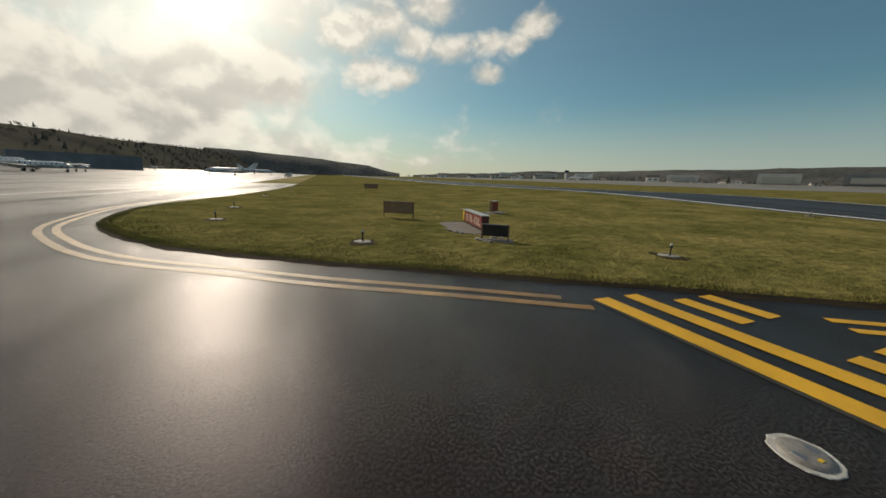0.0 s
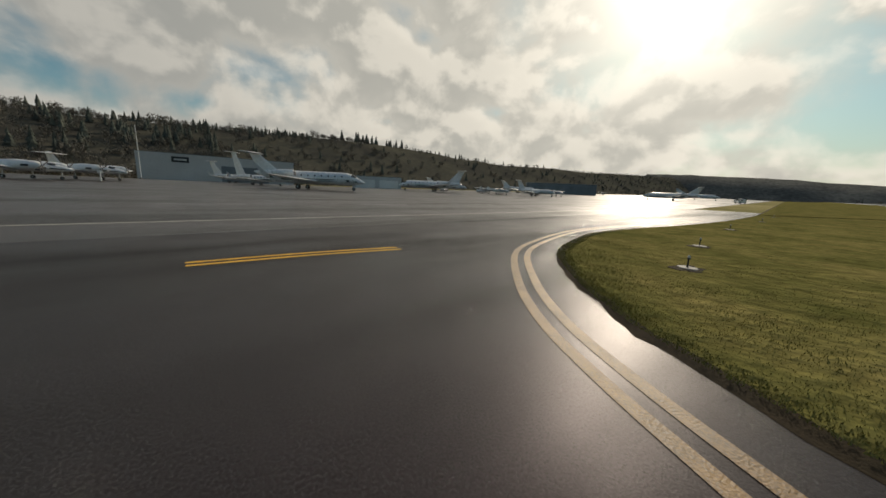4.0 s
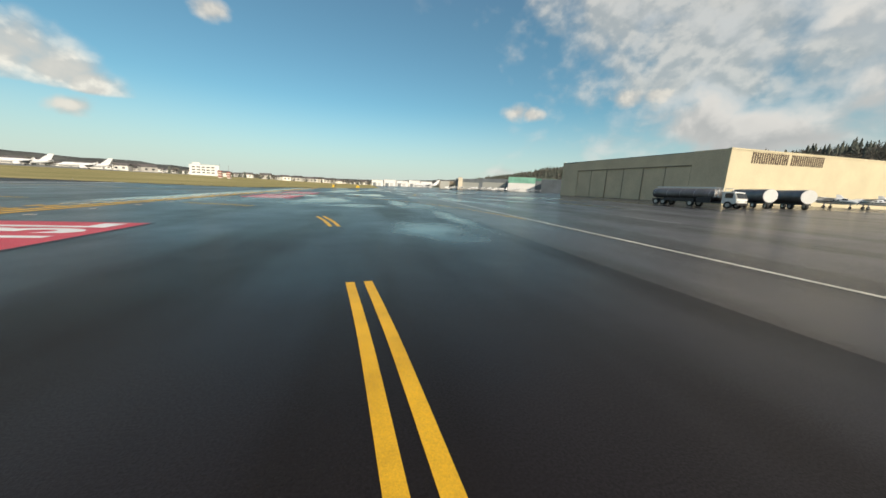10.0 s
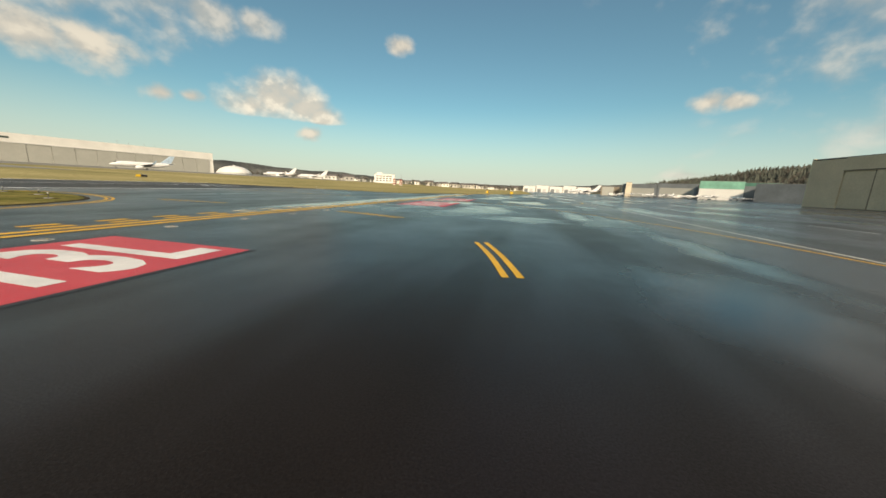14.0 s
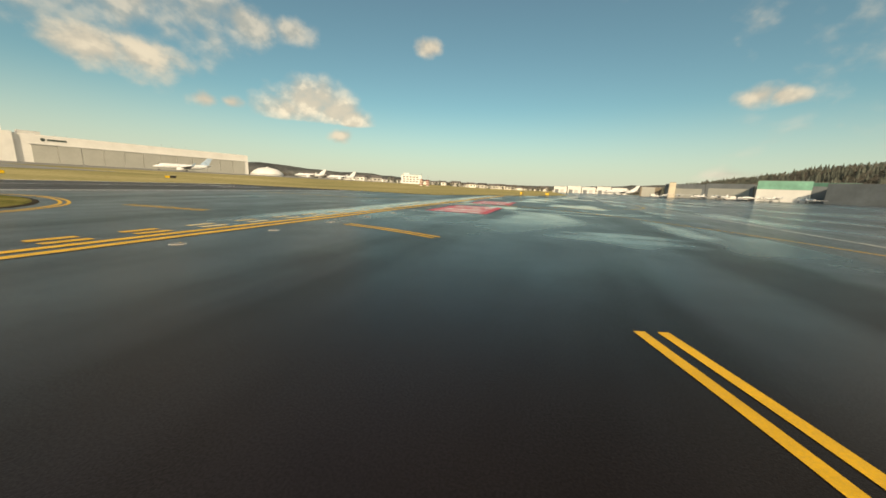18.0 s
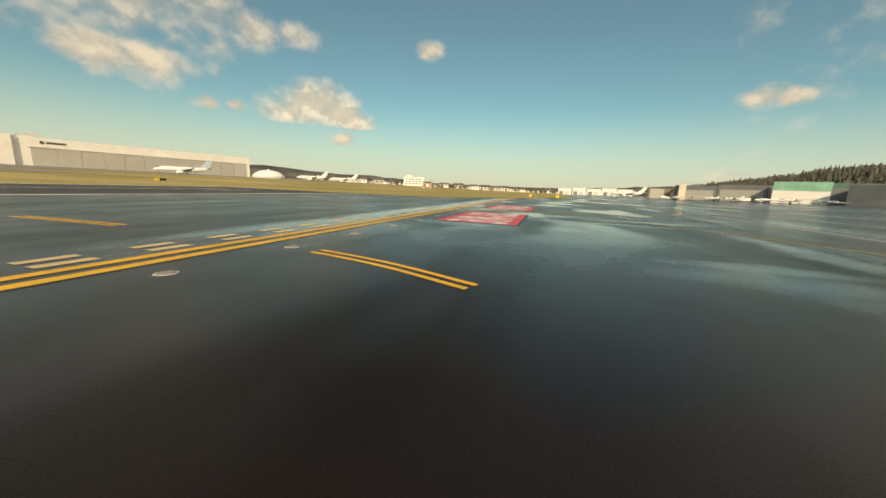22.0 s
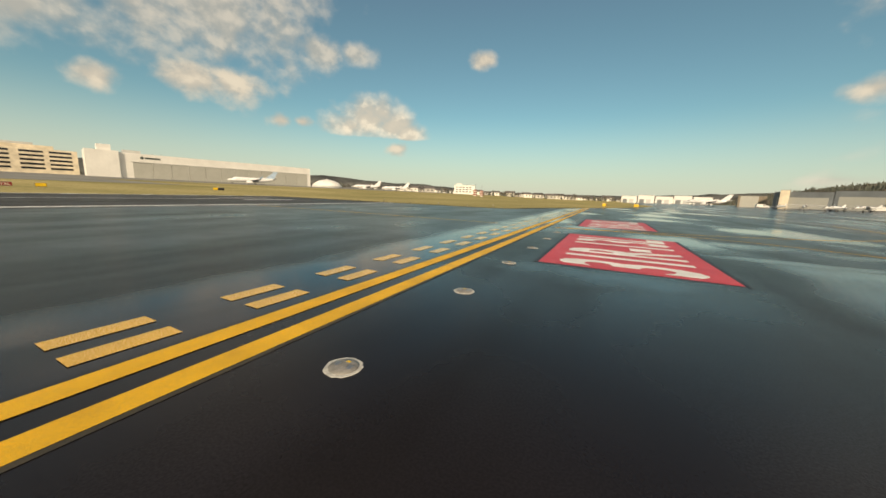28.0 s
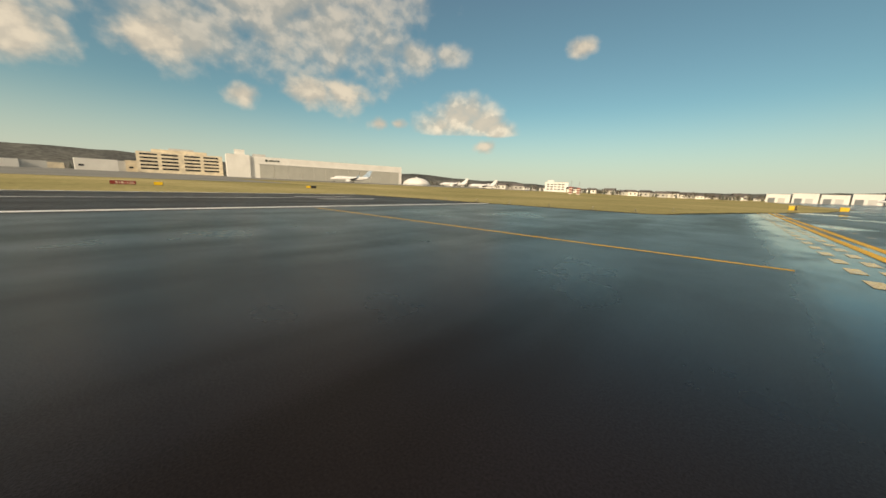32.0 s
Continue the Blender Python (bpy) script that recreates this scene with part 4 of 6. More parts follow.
def concrete_pad(x, y, w, d, heading):
    t = thing("sign_foundation", x, y, "pale worn concrete foundation in the grass under a sign", "concrete pad", heading, z=ground_height(x, y) + 0.05)
    bm = bmesh.new()
    rng = random.Random(int(x * 10))
    n = 24
    ring = []
    for i in range(n):
        a = i * math.tau / n
        r = 1.0 / max(abs(math.cos(a)) / (w / 2), abs(math.sin(a)) / (d / 2))
        ring.append((r * math.cos(a) * rng.uniform(0.93, 1.05), r * math.sin(a) * rng.uniform(0.93, 1.05)))
    slab(bm, ring, -0.05, 0.030)
    part("slab", bm, CONCRETE, t)
    mud = [(px * rng.uniform(1.12, 1.42), py * rng.uniform(1.15, 1.7)) for px, py in ring]
    part("bare_soil", loft(bmesh.new(), [[Vector((px * k, py * k, z)) for px, py in mud] for k, z in ((1.0, -0.03), (0.94, 0.014), (0.4, 0.017))]), SOIL, t, "dark bare soil round the slab")
    # broken lumps of concrete lie along the edge
    for _ in range(9):
        a, s = rng.uniform(0, math.tau), rng.uniform(0.035, 0.085)
        cx, cy = w * 0.55 * math.cos(a), d * 0.62 * math.sin(a)
        turn = Matrix.Rotation(rng.uniform(0, 3), 3, "Z")
        loose = a_box(-s, s, -s * 0.7, s * 0.7, 0.0, s * 0.8, bevel=s * 0.2)
        for v in loose.verts:
            v.co = turn @ v.co + Vector((cx, cy, 0.004)) + Vector((rng.uniform(-1, 1), rng.uniform(-1, 1), 0)) * s * 0.25
        part("broken_lump", loose, PALE_CONCRETE, t)
    return t


concrete_pad(0.05, -46.1, 3.0, 1.3, 80)
concrete_pad(0.2, -43.35, 1.0, 0.6, 145)
concrete_pad(-4.2, -51.4, 1.5, 0.9, 208)


# ---- hangars and buildings ----
def walls(name, x0, x1, y0, y1, z0, z1, mat, parent, label=""):
    return part(name, a_box(x0, x1, y0, y1, z0, z1), mat, parent, label)


def beige_hangar():
    X0, X1, Y0, Y1 = 88.5, 167.5, 21.9, 76.4
    z = ground_height(88.5, 22)
    t = thing("beige_hangar", X0, Y0, "large beige metal hangar with tall tan sliding doors and sloping roof", "hangar", 4.5, z=z)
    w, d, h0, h1 = X1 - X0, Y1 - Y0, 11.7, 13.2
    # south wall follows the sloping roof
    bm = bmesh.new()
    loft(bm, [[Vector((x, y, zz)) for x, zz in ((0, -0.5), (w, -0.5), (w, h1), (0, h0))] for y in (0.0, 0.4)])
    south = part("south_wall", bm, BEIGE, t, "sunlit cream metal wall")
    part("parapet_trim", loft(bmesh.new(), [[Vector((x, y, zz)) for x, zz in ((-0.1, h0 - 0.25), (w + 0.1, h1 - 0.25), (w + 0.1, h1 + 0.08), (-0.1, h0 + 0.08))] for y in (-0.1, 0.5)]), BEIGE, south)
    bm = bmesh.new()
    loft(bm, [[Vector((x, y, zz)) for x, zz in ((0, -0.5), (w, -0.5), (w, h1), (0, h0))] for y in (d - 0.4, d)])
    part("north_wall", bm, BEIGE, t)
    walls("east_wall", w - 0.4, w, 0.4, d - 0.4, -0.5, h1 - 0.05, BEIGE, t)
    # west front: end bays, door opening, lintel
    walls("front_bay", 0, 0.5, 0.4, 7.7, -0.5, h0 - 0.05, TAN_DOOR, t)
    walls("front_bay", 0, 0.5, d - 8.2, d - 0.4, -0.5, h0 - 0.5, TAN_DOOR, t)
    walls("lintel", 0.0, 0.5, 7.7, d - 8.2, 8.55, h0 - 0.3, TAN_DOOR, t)
    walls("door_head_rail", -0.12, 0.0, 7.7, d - 8.2, 8.42, 8.62, TAN_TRIM, t)
    n = 6
    span = (d - 15.9) / n
    for k in range(n):
        dr = part("sliding_door", a_box(0.08 + 0.14 * (k % 2), 0.2 + 0.14 * (k % 2), 7.7 + k * span + 0.06, 7.7 + (k + 1) * span - 0.06, 0.0, 8.42), TAN_DOOR, t)
        part("edge_post", a_box(0.04, 0.22, 7.7 + k * span - 0.09, 7.7 + k * span + 0.09, 0, 8.42), TAN_TRIM, dr)
    bm = bmesh.new()
    loft(bm, [[Vector((x, y, zz)) for x, zz in ((0.02, h0 - 0.35), (w - 0.02, h1 - 0.35), (w - 0.02, h1 - 0.12), (0.02, h0 - 0.12))] for y in (0.42, d - 0.42)])
    part("roof", bm, ROOF_GREY, t)
    # firm's name as plain blocks, one to a letter
    x = 6.7
    for k in range(17):
        if k == 8:
            x += 0.9
            continue
        top = 11.35 + 0.02 * (x - 6.7)
        low = top - 2.3
        bm = a_box(x, x + 0.38, -0.09, -0.01, low, top)
        box(bm, x + 0.80, x + 1.18, -0.09, -0.01, low, top)
        mid = (top - 0.36, (top + low) / 2 - 0.18, low)[k % 3]
        box(bm, x + 0.38, x + 0.80, -0.09, -0.01, mid, mid + 0.36)
        part("letter_block", bm, LETTER_BROWN, south)
        x += 1.55
    # lean-to at the east end
    walls("lean_to", w, w + 8.0, 1.0, 12.0, -0.5, 9.0, BEIGE, t)
    part("lean_to_window", a_box(w + 1.4, w + 6.8, 0.93, 1.02, 4.6, 7.2), GLASS, t)
    walls("lean_to_roof", w - 0.05, w + 8.3, 0.8, 12.2, 9.0, 9.2, ROOF_GREY, t)


beige_hangar()


def simple_building(name, x, y, heading, w, d, h, wall, label, category="building", roof=None, bands=(), doors=(), windows=(), z=None):
    """A walled building: front along local x, facing local -y. bands: (z0, z1, material); doors: (x0, x1, z1, material); windows: (x0, x1, z0, z1)."""
    t = thing(name, x, y, label, category, heading, z=z)
    part("wall", a_box(0, w, 0, 0.4, -1.0, h), wall, t)
    part("wall", a_box(0, w, d - 0.4, d, -1.0, h), wall, t)
    part("wall", a_box(0, 0.4, 0.4, d - 0.4, -1.0, h), wall, t)
    part("wall", a_box(w - 0.4, w, 0.4, d - 0.4, -1.0, h), wall, t)
    part("roof", a_box(0.02, w - 0.02, 0.02, d - 0.02, h, h + 0.25), roof or ROOF_GREY, t)
    for z0, z1, m in bands:
        part("wall_band", a_box(-0.06, w + 0.06, -0.06, d + 0.06, z0, z1), m, t)
    for x0, x1, z1, m in doors:
        dr = part("door", a_box(x0, x1, -0.09, -0.01, 0.0, z1), m, t)
        k = x0
        while k < x1 - 0.5:
            part("door_seam", a_box(k, k + 0.12, -0.13, -0.09, 0, z1), m, dr)
            k += (x1 - x0) / max(1, round((x1 - x0) / 8.0))
    for x0, x1, z0, z1 in windows:
        wn = part("window", a_box(x0, x1, -0.07, -0.015, z0, z1), GLASS, t)
        part("sill", a_box(x0 - 0.1, x1 + 0.1, -0.14, -0.07, z0 - 0.15, z0), wall, wn)
    return t


shed = simple_building("white_hangar_shed", 160.5, -40.5, -95, 50, 30, 9.2, PALE_GREY, "long pale grey metal shed behind the parked jets", "hangar", doors=((24, 40, 6.0, BLUE_GREY),), bands=((8.6, 9.25, PALE_GREY),))
part("sign_board", a_box(9.4, 14.4, -0.12, -0.02, 6.3, 8.3), SIGN_BLACK, shed, "black sign board")
part("sign_stroke", a_box(10.1, 13.7, -0.15, -0.12, 7.0, 7.6), PALE_GREY, shed)
for y, w in ((-111.0, 22),):
    simple_building("low_hangar_row", 143.0, y, -120, w, 12, 5.2, PALE_GREY, "low pale hangar with wide doors at the foot of the hill", "hangar", doors=((1.5, w / 2 - 1, 3.8, WHITE_PAINT), (w / 2 + 1, w - 1.5, 3.8, WHITE_PAINT)))
simple_building("long_dark_shed", 118.0, -214.0, -143, 40, 12, 6.0, BLUE_GREY, "long low dark shed at the foot of the hill", "shed", roof=BLUE_GREY)
mast = thing("tall_mast", 150.5, -41.3, "tall thin pale mast beside the shed", "pole")
part("pole", tube(bmesh.new(), (0, 0, 0), (0, 0, 16.5), 0.16, 0.08), WHITE_PAINT, mast)
part("base_collar", lathe(bmesh.new(), ((0.4, 0), (0.4, 0.25), (0.2, 0.4)), 12), CONCRETE, mast)

post = thing("marker_post", 80.4, -35.8, "short white marker post standing on the apron", "post")
part("shaft", tube(bmesh.new(), (0, 0, 0.05), (0, 0, 1.7), 0.10, 0.08), WHITE_PAINT, post)
part("foot", lathe(bmesh.new(), ((0.35, 0), (0.35, 0.06), (0.12, 0.12)), 12), CONCRETE, post)
part("flag_plate", a_box(0.02, 0.06, -0.3, 0.3, 1.3, 1.75), WHITE_PAINT, post)

# green and grey hangars to the north
simple_building("green_hangar", 112.4, 187.8, -30, 18.7, 26, 10.0, WHITE_PAINT, "white hangar with a sea-green upper band", "hangar", bands=((6.0, 10.1, GREEN_PANEL),))
simple_building("green_hangar", 128.8, 178.6, -34, 14, 24, 9.4, BLUE_GREY, "long hangar with a green band over blue-grey walls", "hangar", bands=((7.9, 9.5, GREEN_DARK),))
simple_building("grey_shed", 127.5, 168.0, -58, 30, 16, 8.6, BLUE_GREY, "low blue-grey shed beside the green hangar", "shed")
for x, y, w, h in ((86.0, 236.0, 22.0, 8.6), (103.8, 222.6, 22.0, 9.0)):
    simple_building("grey_hangar", x, y, -37, w, 24, h, BLUE_GREY, "dark grey hangar with big sliding doors", "hangar", doors=((1.5, w - 1.5, h - 2.6, DOOR_GREY),), roof=BLUE_GREY)
simple_building("brown_hangar", 74.5, 249.0, -14, 12.5, 22, 6.6, TAN_TRIM, "brown hangar at the end of the grey row", "hangar", doors=((1, 9, 6.5, DOOR_GREY),))
simple_building("cream_pylon", 87.0, 232.0, -17, 3.6, 1.6, 9.6, OFFICE_WALL, "cream upright panel between the brown and grey hangars", "panel")
for k in range(5):
    simple_building("white_hangar", 18 + 16.5 * k, 424.0 - 2.5 * k, -8, 15.5, 20, 7.6 + (k % 2), WHITE_PAINT, "low white hangar in a distant row", "hangar", doors=((1.5, 6.0, 4.2, BLUE_GREY), (8, 12.5, 4.2, PALE_GREY)))


# big white hangar across the field
def white_hangar():
    a, b = Vector((-317.6, 272.4)), Vector((-355.4, 114.0))
    heading = math.degrees(math.atan2((a - b).y, (a - b).x))
    w = (a - b).length
    t = thing("maintenance_hangar", b.x, b.y, "huge white maintenance hangar with grey sliding doors", "hangar", heading, z=4.6)
    h = 20.7
    for dims, nm in (((0, w, 0, 0.6, -2, h), "front_wall"), ((0, w, 69.4, 70, -2, h), "rear_wall"), ((0, 0.6, 0.6, 69.4, -2, h), "end_wall"), ((w - 0.6, w, 0.6, 69.4, -2, h), "end_wall")):
        part(nm, a_box(*dims), WHITE_PAINT, t)
    part("roof", a_box(0.02, w - 0.02, 0.02, 69.98, h, h + 0.5), WHITE_PAINT, t)
    n = 12
    for k in range(n):
        x0 = 8.0 + k * (w - 12.0) / n
        part("sliding_door", a_box(x0, x0 + (w - 12.0) / n - 0.3, -0.35 - 0.2 * (k % 2), -0.05, 0, 14.0), DOOR_GREY, t)
    part("door_rail", a_box(7.0, w - 3.0, -0.8, -0.02, 14.0, 14.6), PALE_GREY, t)
    part("end_tower", a_box(-19, -0.05, -2.0, 26, -2, 22.0), WHITE_PAINT, t)
    part("end_tower_top", a_box(-12, -4.0, 0.0, 10, 22.0, 26.5), WHITE_PAINT, t)
    part("roof_plant", a_box(3, 14, 4, 12, h + 0.5, h + 3.0), PALE_GREY, t)
    part("logo_disc", tube(bmesh.new(), (14.0, -0.12, 17.9), (14.0, -0.02, 17.9), 1.2, seg=20), STRIPE_DARK, t)
    part("logo_bar", a_box(16.0, 26.0, -0.12, -0.02, 17.2, 18.6), STRIPE_DARK, t)
    for x in (24, 30, 92, 100, 112, 120):
        part("roof_mast", tube(bmesh.new(), (x, 20, h), (x, 20, h + 3.0 + (x % 3)), 0.12), STEEL, t)
    return t


white_hangar()


def office():
    t = thing("office_block", -401.0, 38.0, "cream five-storey office block with dark window bands and stepped top", "building", 79, z=8.0)
    w, d, h = 63.0, 40.0, 16.5
    for dims in ((0, w, 0, 0.5, -2, h), (0, w, d - 0.5, d, -2, h), (0, 0.5, 0.5, d - 0.5, -2, h), (w - 0.5, w, 0.5, d - 0.5, -2, h)):
        part("wall", a_box(*dims), OFFICE_WALL, t)
    part("roof", a_box(0.02, w - 0.02, 0.02, d - 0.02, h, h + 0.4), OFFICE_WALL, t)
    part("upper_storey", a_box(10, w - 12, 4, d - 4, h + 0.4, h + 3.2), OFFICE_WALL, t)
    part("plant_room", a_box(22, w - 22, 10, d - 10, h + 3.2, h + 5.2), PALE_GREY, t)
    pane = mesh_of("window", a_box(0, 11.8, -0.12, 0.0, 0, 1.45), GLASS)
    side = mesh_of("window", a_box(-0.12, 0.0, 0, 7.6, 0, 1.35), GLASS)
    for s in range(5):
        for k in range(4):
            piece("window", pane, t, 2.4 + k * 14.6 + (1.8 if k > 1 else 0), -0.02, 1.4 + s * 3.15)
        for k in range(3):
            piece("window", side, t, -0.02, 3.5 + k * 12.0, 1.4 + s * 3.15)
    return t


office()
rng = random.Random(11)
for k in range(11):
    b = radians(-85.2 - k * 2.1)
    dist = 395 + rng.uniform(-20, 60)
    x, y = math.sin(b) * dist, -3 + math.cos(b) * dist
    w = rng.uniform(14, 34) if k in (0, 1, 2) else rng.uniform(9, 16)
    simple_building("low_flat_building" if k < 3 else "white_trailer", x, y, math.degrees(-b) + 2, w, 14 if k < 3 else 6, rng.uniform(6.5, 9.0) if k < 3 else rng.uniform(3.6, 4.6), (OFFICE_WALL, PALE_GREY, WHITE_PAINT)[k % 3], "low flat-roofed industrial building across the runway" if k < 3 else "white trailer parked across the runway", "building" if k < 3 else "trailer", windows=((2, 5, 2, 3.4),) if k < 3 else (), z=ground_height(x, y) + 1.0)

dome = thing("domed_store", -305.0, 286.5, "low white domed store beside the huge hangar", "dome", 50, z=5.0)
part("shell", lathe(bmesh.new(), ((17.0, 0), (16.6, 2.2), (14.0, 5.0), (9.5, 7.4), (4.5, 8.6), (1.2, 8.9), (1.0, 9.8), (0.3, 10.0)), 28), WHITE_PAINT, dome, smooth=True)
part("base_ring", lathe(bmesh.new(), ((17.3, -1), (17.3, 1.2), (16.9, 1.5)), 28), PALE_GREY, dome)

wb = simple_building("white_terminal", -247.0, 532.0, 23, 37, 24, 15.5, WHITE_PAINT, "boxy white building on the far side of the field", "building", windows=tuple((3 + 6 * i, 7 + 6 * i, 3 + 4 * j, 4.6 + 4 * j) for i in range(5) for j in range(3)))
part("roof_hut", a_box(4, 14, 3, 12, 15.25, 18.5), WHITE_PAINT, wb)


def approach_tower(x, y, h):
    t = thing("marker_tower", x, y, "red and white striped marker tower in the grass", "tower")
    for k in range(6):
        part("stripe_section", a_box(-1.3, 1.3, -1.3, 1.3, k * h / 6, (k + 1) * h / 6 - 0.02), SIGN_RED if k % 2 else SIGN_WHITE, t)
    part("mast", tube(bmesh.new(), (0, 0, h), (0, 0, h * 1.9), 0.12), STEEL, t)


approach_tower(-110.0, 285.0, 6.2)
approach_tower(-104.0, 287.0, 5.6)


# ---- aircraft ----
def ring_at(x, y, z, ry, rz, n=18):
    return [Vector((x, y + ry * math.cos(k * math.tau / n), z + rz * math.sin(k * math.tau / n))) for k in range(n)]


def wing_bm(root, tip, chord_root, chord_tip, thick_root, thick_tip, upright=False):
    """A tapered aerofoil panel from root to tip (leading edges); chords run to local -x."""
    def section(lead, chord, thick):
        shape = ((0, 0), (-0.08, 0.45), (-0.3, 0.55), (-0.7, 0.28), (-1.0, 0.02), (-0.7, -0.18), (-0.3, -0.4), (-0.08, -0.35))
        out = []
        for u, v in shape:
            p = Vector(lead) + Vector((u * chord, 0, 0))
            out.append(p + (Vector((0, v * thick, 0)) if upright else Vector((0, 0, v * thick))))
        return out
    bm = bmesh.new()
    loft(bm, [section(root, chord_root, thick_root), section(tip, chord_tip, thick_tip)])
    bmesh.ops.recalc_face_normals(bm, faces=bm.faces[:])
    return bm


def gear(t, x, y, top, wheel_r, twin=False):
    leg = part("landing_gear", tube(bmesh.new(), (x, y, wheel_r), (x, y, top), 0.09, 0.12, 8), STEEL, t)
    for s in ((-0.2, 0.2) if twin else (0.0,)):
        bm = tube(bmesh.new(), (x, y + s - 0.11, wheel_r), (x, y + s + 0.11, wheel_r), wheel_r, seg=16)
        bmesh.ops.bevel(bm, geom=[e for e in bm.edges if len(e.link_faces) == 2 and e.calc_face_angle() > 1.0], offset=0.04, segments=1, affect="EDGES")
        wh = part("wheel", bm, RUBBER, leg)
        part("hub", tube(bmesh.new(), (x, y + s - 0.115, wheel_r), (x, y + s + 0.115, wheel_r), wheel_r * 0.45, seg=10), STEEL, leg)


def jet(x, y, heading, length, label, fin=AIRCRAFT, stripe=STRIPE_DARK, group="parked business jets", airliner=False, tail_height=None, belly=None):
    """A parked jet; nose towards local +x, origin under its middle."""
    t = thing("airliner" if airliner else "business_jet", x, y, label, "airplane", heading, group=group)
    L = length
    r = L * (0.052 if airliner else 0.056)
    zc = L * 0.095 + 0.2 if airliner else L * 0.083 + 0.45
    top = tail_height or L * 0.31
    prof = ((0.5, 0.03, -0.5), (0.488, 0.18, -0.46), (0.46, 0.38, -0.36), (0.425, 0.60, -0.22), (0.385, 0.84, -0.08), (0.34, 0.97, -0.01), (0.30, 1.0, 0.0), (0.1, 1.0, 0), (-0.18, 1.0, 0), (-0.28, 0.9, 0.1), (-0.38, 0.62, 0.32), (-0.46, 0.32, 0.52), (-0.5, 0.08, 0.62))
    bm = bmesh.new()
    loft(bm, [ring_at(u * L, 0, zc + dz * r, k * r, k * r) for u, k, dz in prof])
    bmesh.ops.recalc_face_normals(bm, faces=bm.faces[:])
    body = part("fuselage", bm, AIRCRAFT, t, smooth=True)
    for s in (-1, 1):
        bm = bmesh.new()
        rows = []
        for u in (0.44, 0.36, 0.2, 0.0, -0.2, -0.34):
            k = 1.0 if u < 0.34 else (0.95 if u < 0.4 else 0.52)
            if u < -0.25:
                k = 0.75
            rows.append([Vector((u * L, s * (k * r * math.cos(a) + 0.012), zc + k * r * math.sin(a) + (0.2 * r if u < -0.25 else 0) - (0.26 * r if u > 0.4 else 0))) for a in (-0.55, -0.16)])
        made = [[bm.verts.new(p) for p in row] for row in rows]
        for a, b in zip(made, made[1:]):
            bm.faces.new((a[0], a[1], b[1], b[0]))
        part("cheat_line", bm, stripe, body)
    # windscreen and cabin windows
    bm = bmesh.new()
    loft(bm, [ring_at(0.425 * L, 0, zc + 0.20 * r, 0.42 * r, 0.22 * r, 12), ring_at(0.388 * L, 0, zc + 0.40 * r, 0.68 * r, 0.40 * r, 12)])
    part("windscreen", bm, GLASS, t, smooth=True)
    n = 7 if not airliner else 22
    span = 0.36 if not airliner else 0.62
    win = a_box(-0.13, 0.13, -0.02, 0.02, -0.16, 0.16, bevel=0.0)
    win_me = mesh_of("cabin_window", win, GLASS)
    for s in (-1, 1):
        for k in range(n):
            o = piece("cabin_window", win_me, body, (0.31 - span * k / (n - 1)) * L, s * (r * math.cos(0.32) + 0.005), zc + r * math.sin(0.32))
            o.rotation_euler = (s * 0.32, 0, 0)
    # wings
    half = L * (0.47 if airliner else 0.44)
    for s in (-1, 1):
        part("wing", wing_bm((0.10 * L, s * 0.7 * r, zc - 0.6 * r), (-0.13 * L, s * half, zc - 0.25 * r + half * 0.05), 0.22 * L, 0.06 * L, 0.022 * L, 0.006 * L), AIRCRAFT_GREY if airliner else AIRCRAFT, t)
        part("winglet", wing_bm((-0.13 * L, s * half, zc - 0.25 * r + half * 0.05), (-0.20 * L, s * (half + 0.03 * L), zc - 0.25 * r + half * 0.05 + 0.07 * L), 0.06 * L, 0.022 * L, 0.008 * L, 0.004 * L, True), fin, t)
    # tail
    part("fin", wing_bm((-0.26 * L, 0, zc + 0.6 * r), (-0.45 * L, 0, top - 0.1), 0.19 * L, 0.085 * L, 0.02 * L, 0.012 * L, True), fin, t)
    tz = zc + 0.8 * r if airliner else top - 0.15
    for s in (-1, 1):
        a = ((-0.40 * L, s * 0.25 * r, tz), (-0.475 * L, s * 0.17 * L, tz + 0.01 * L), 0.10 * L, 0.045 * L) if airliner else ((-0.43 * L, 0, tz), (-0.49 * L, s * 0.155 * L, tz + 0.003 * L), 0.095 * L, 0.05 * L)
        part("tailplane", wing_bm(a[0], a[1], a[2], a[3], 0.012 * L, 0.006 * L), AIRCRAFT, t)
    # engines
    for s in (-1, 1):
        if airliner:
            cx, cy, cz, rr, ln = 0.06 * L, s * 0.155 * L, zc - 1.25 * r, 0.55 * r, 0.11 * L
        else:
            cx, cy, cz, rr, ln = -0.19 * L, s * 1.62 * r, zc + 0.55 * r, 0.52 * r, 0.19 * L
        bm = bmesh.new()
        loft(bm, [ring_at(cx + u * ln, cy, cz, k * rr, k * rr, 16) for u, k in ((0.5, 0.82), (0.46, 0.97), (0.3, 1.04), (-0.1, 1.0), (-0.4, 0.78), (-0.5, 0.62))])
        en = part("engine", bm, AIRCRAFT, t, smooth=True)
        part("intake_lip", loft(bmesh.new(), [ring_at(cx + 0.5 * ln, cy, cz, 0.82 * rr, 0.82 * rr, 16), ring_at(cx + 0.53 * ln, cy, cz, 0.72 * rr, 0.72 * rr, 16)]), BARE_ALU, en)
        part("intake", loft(bmesh.new(), [ring_at(cx + 0.53 * ln, cy, cz, 0.68 * rr, 0.68 * rr, 16), ring_at(cx + 0.535 * ln, cy, cz, 0.6 * rr, 0.6 * rr, 16)]), DARK_METAL, en)
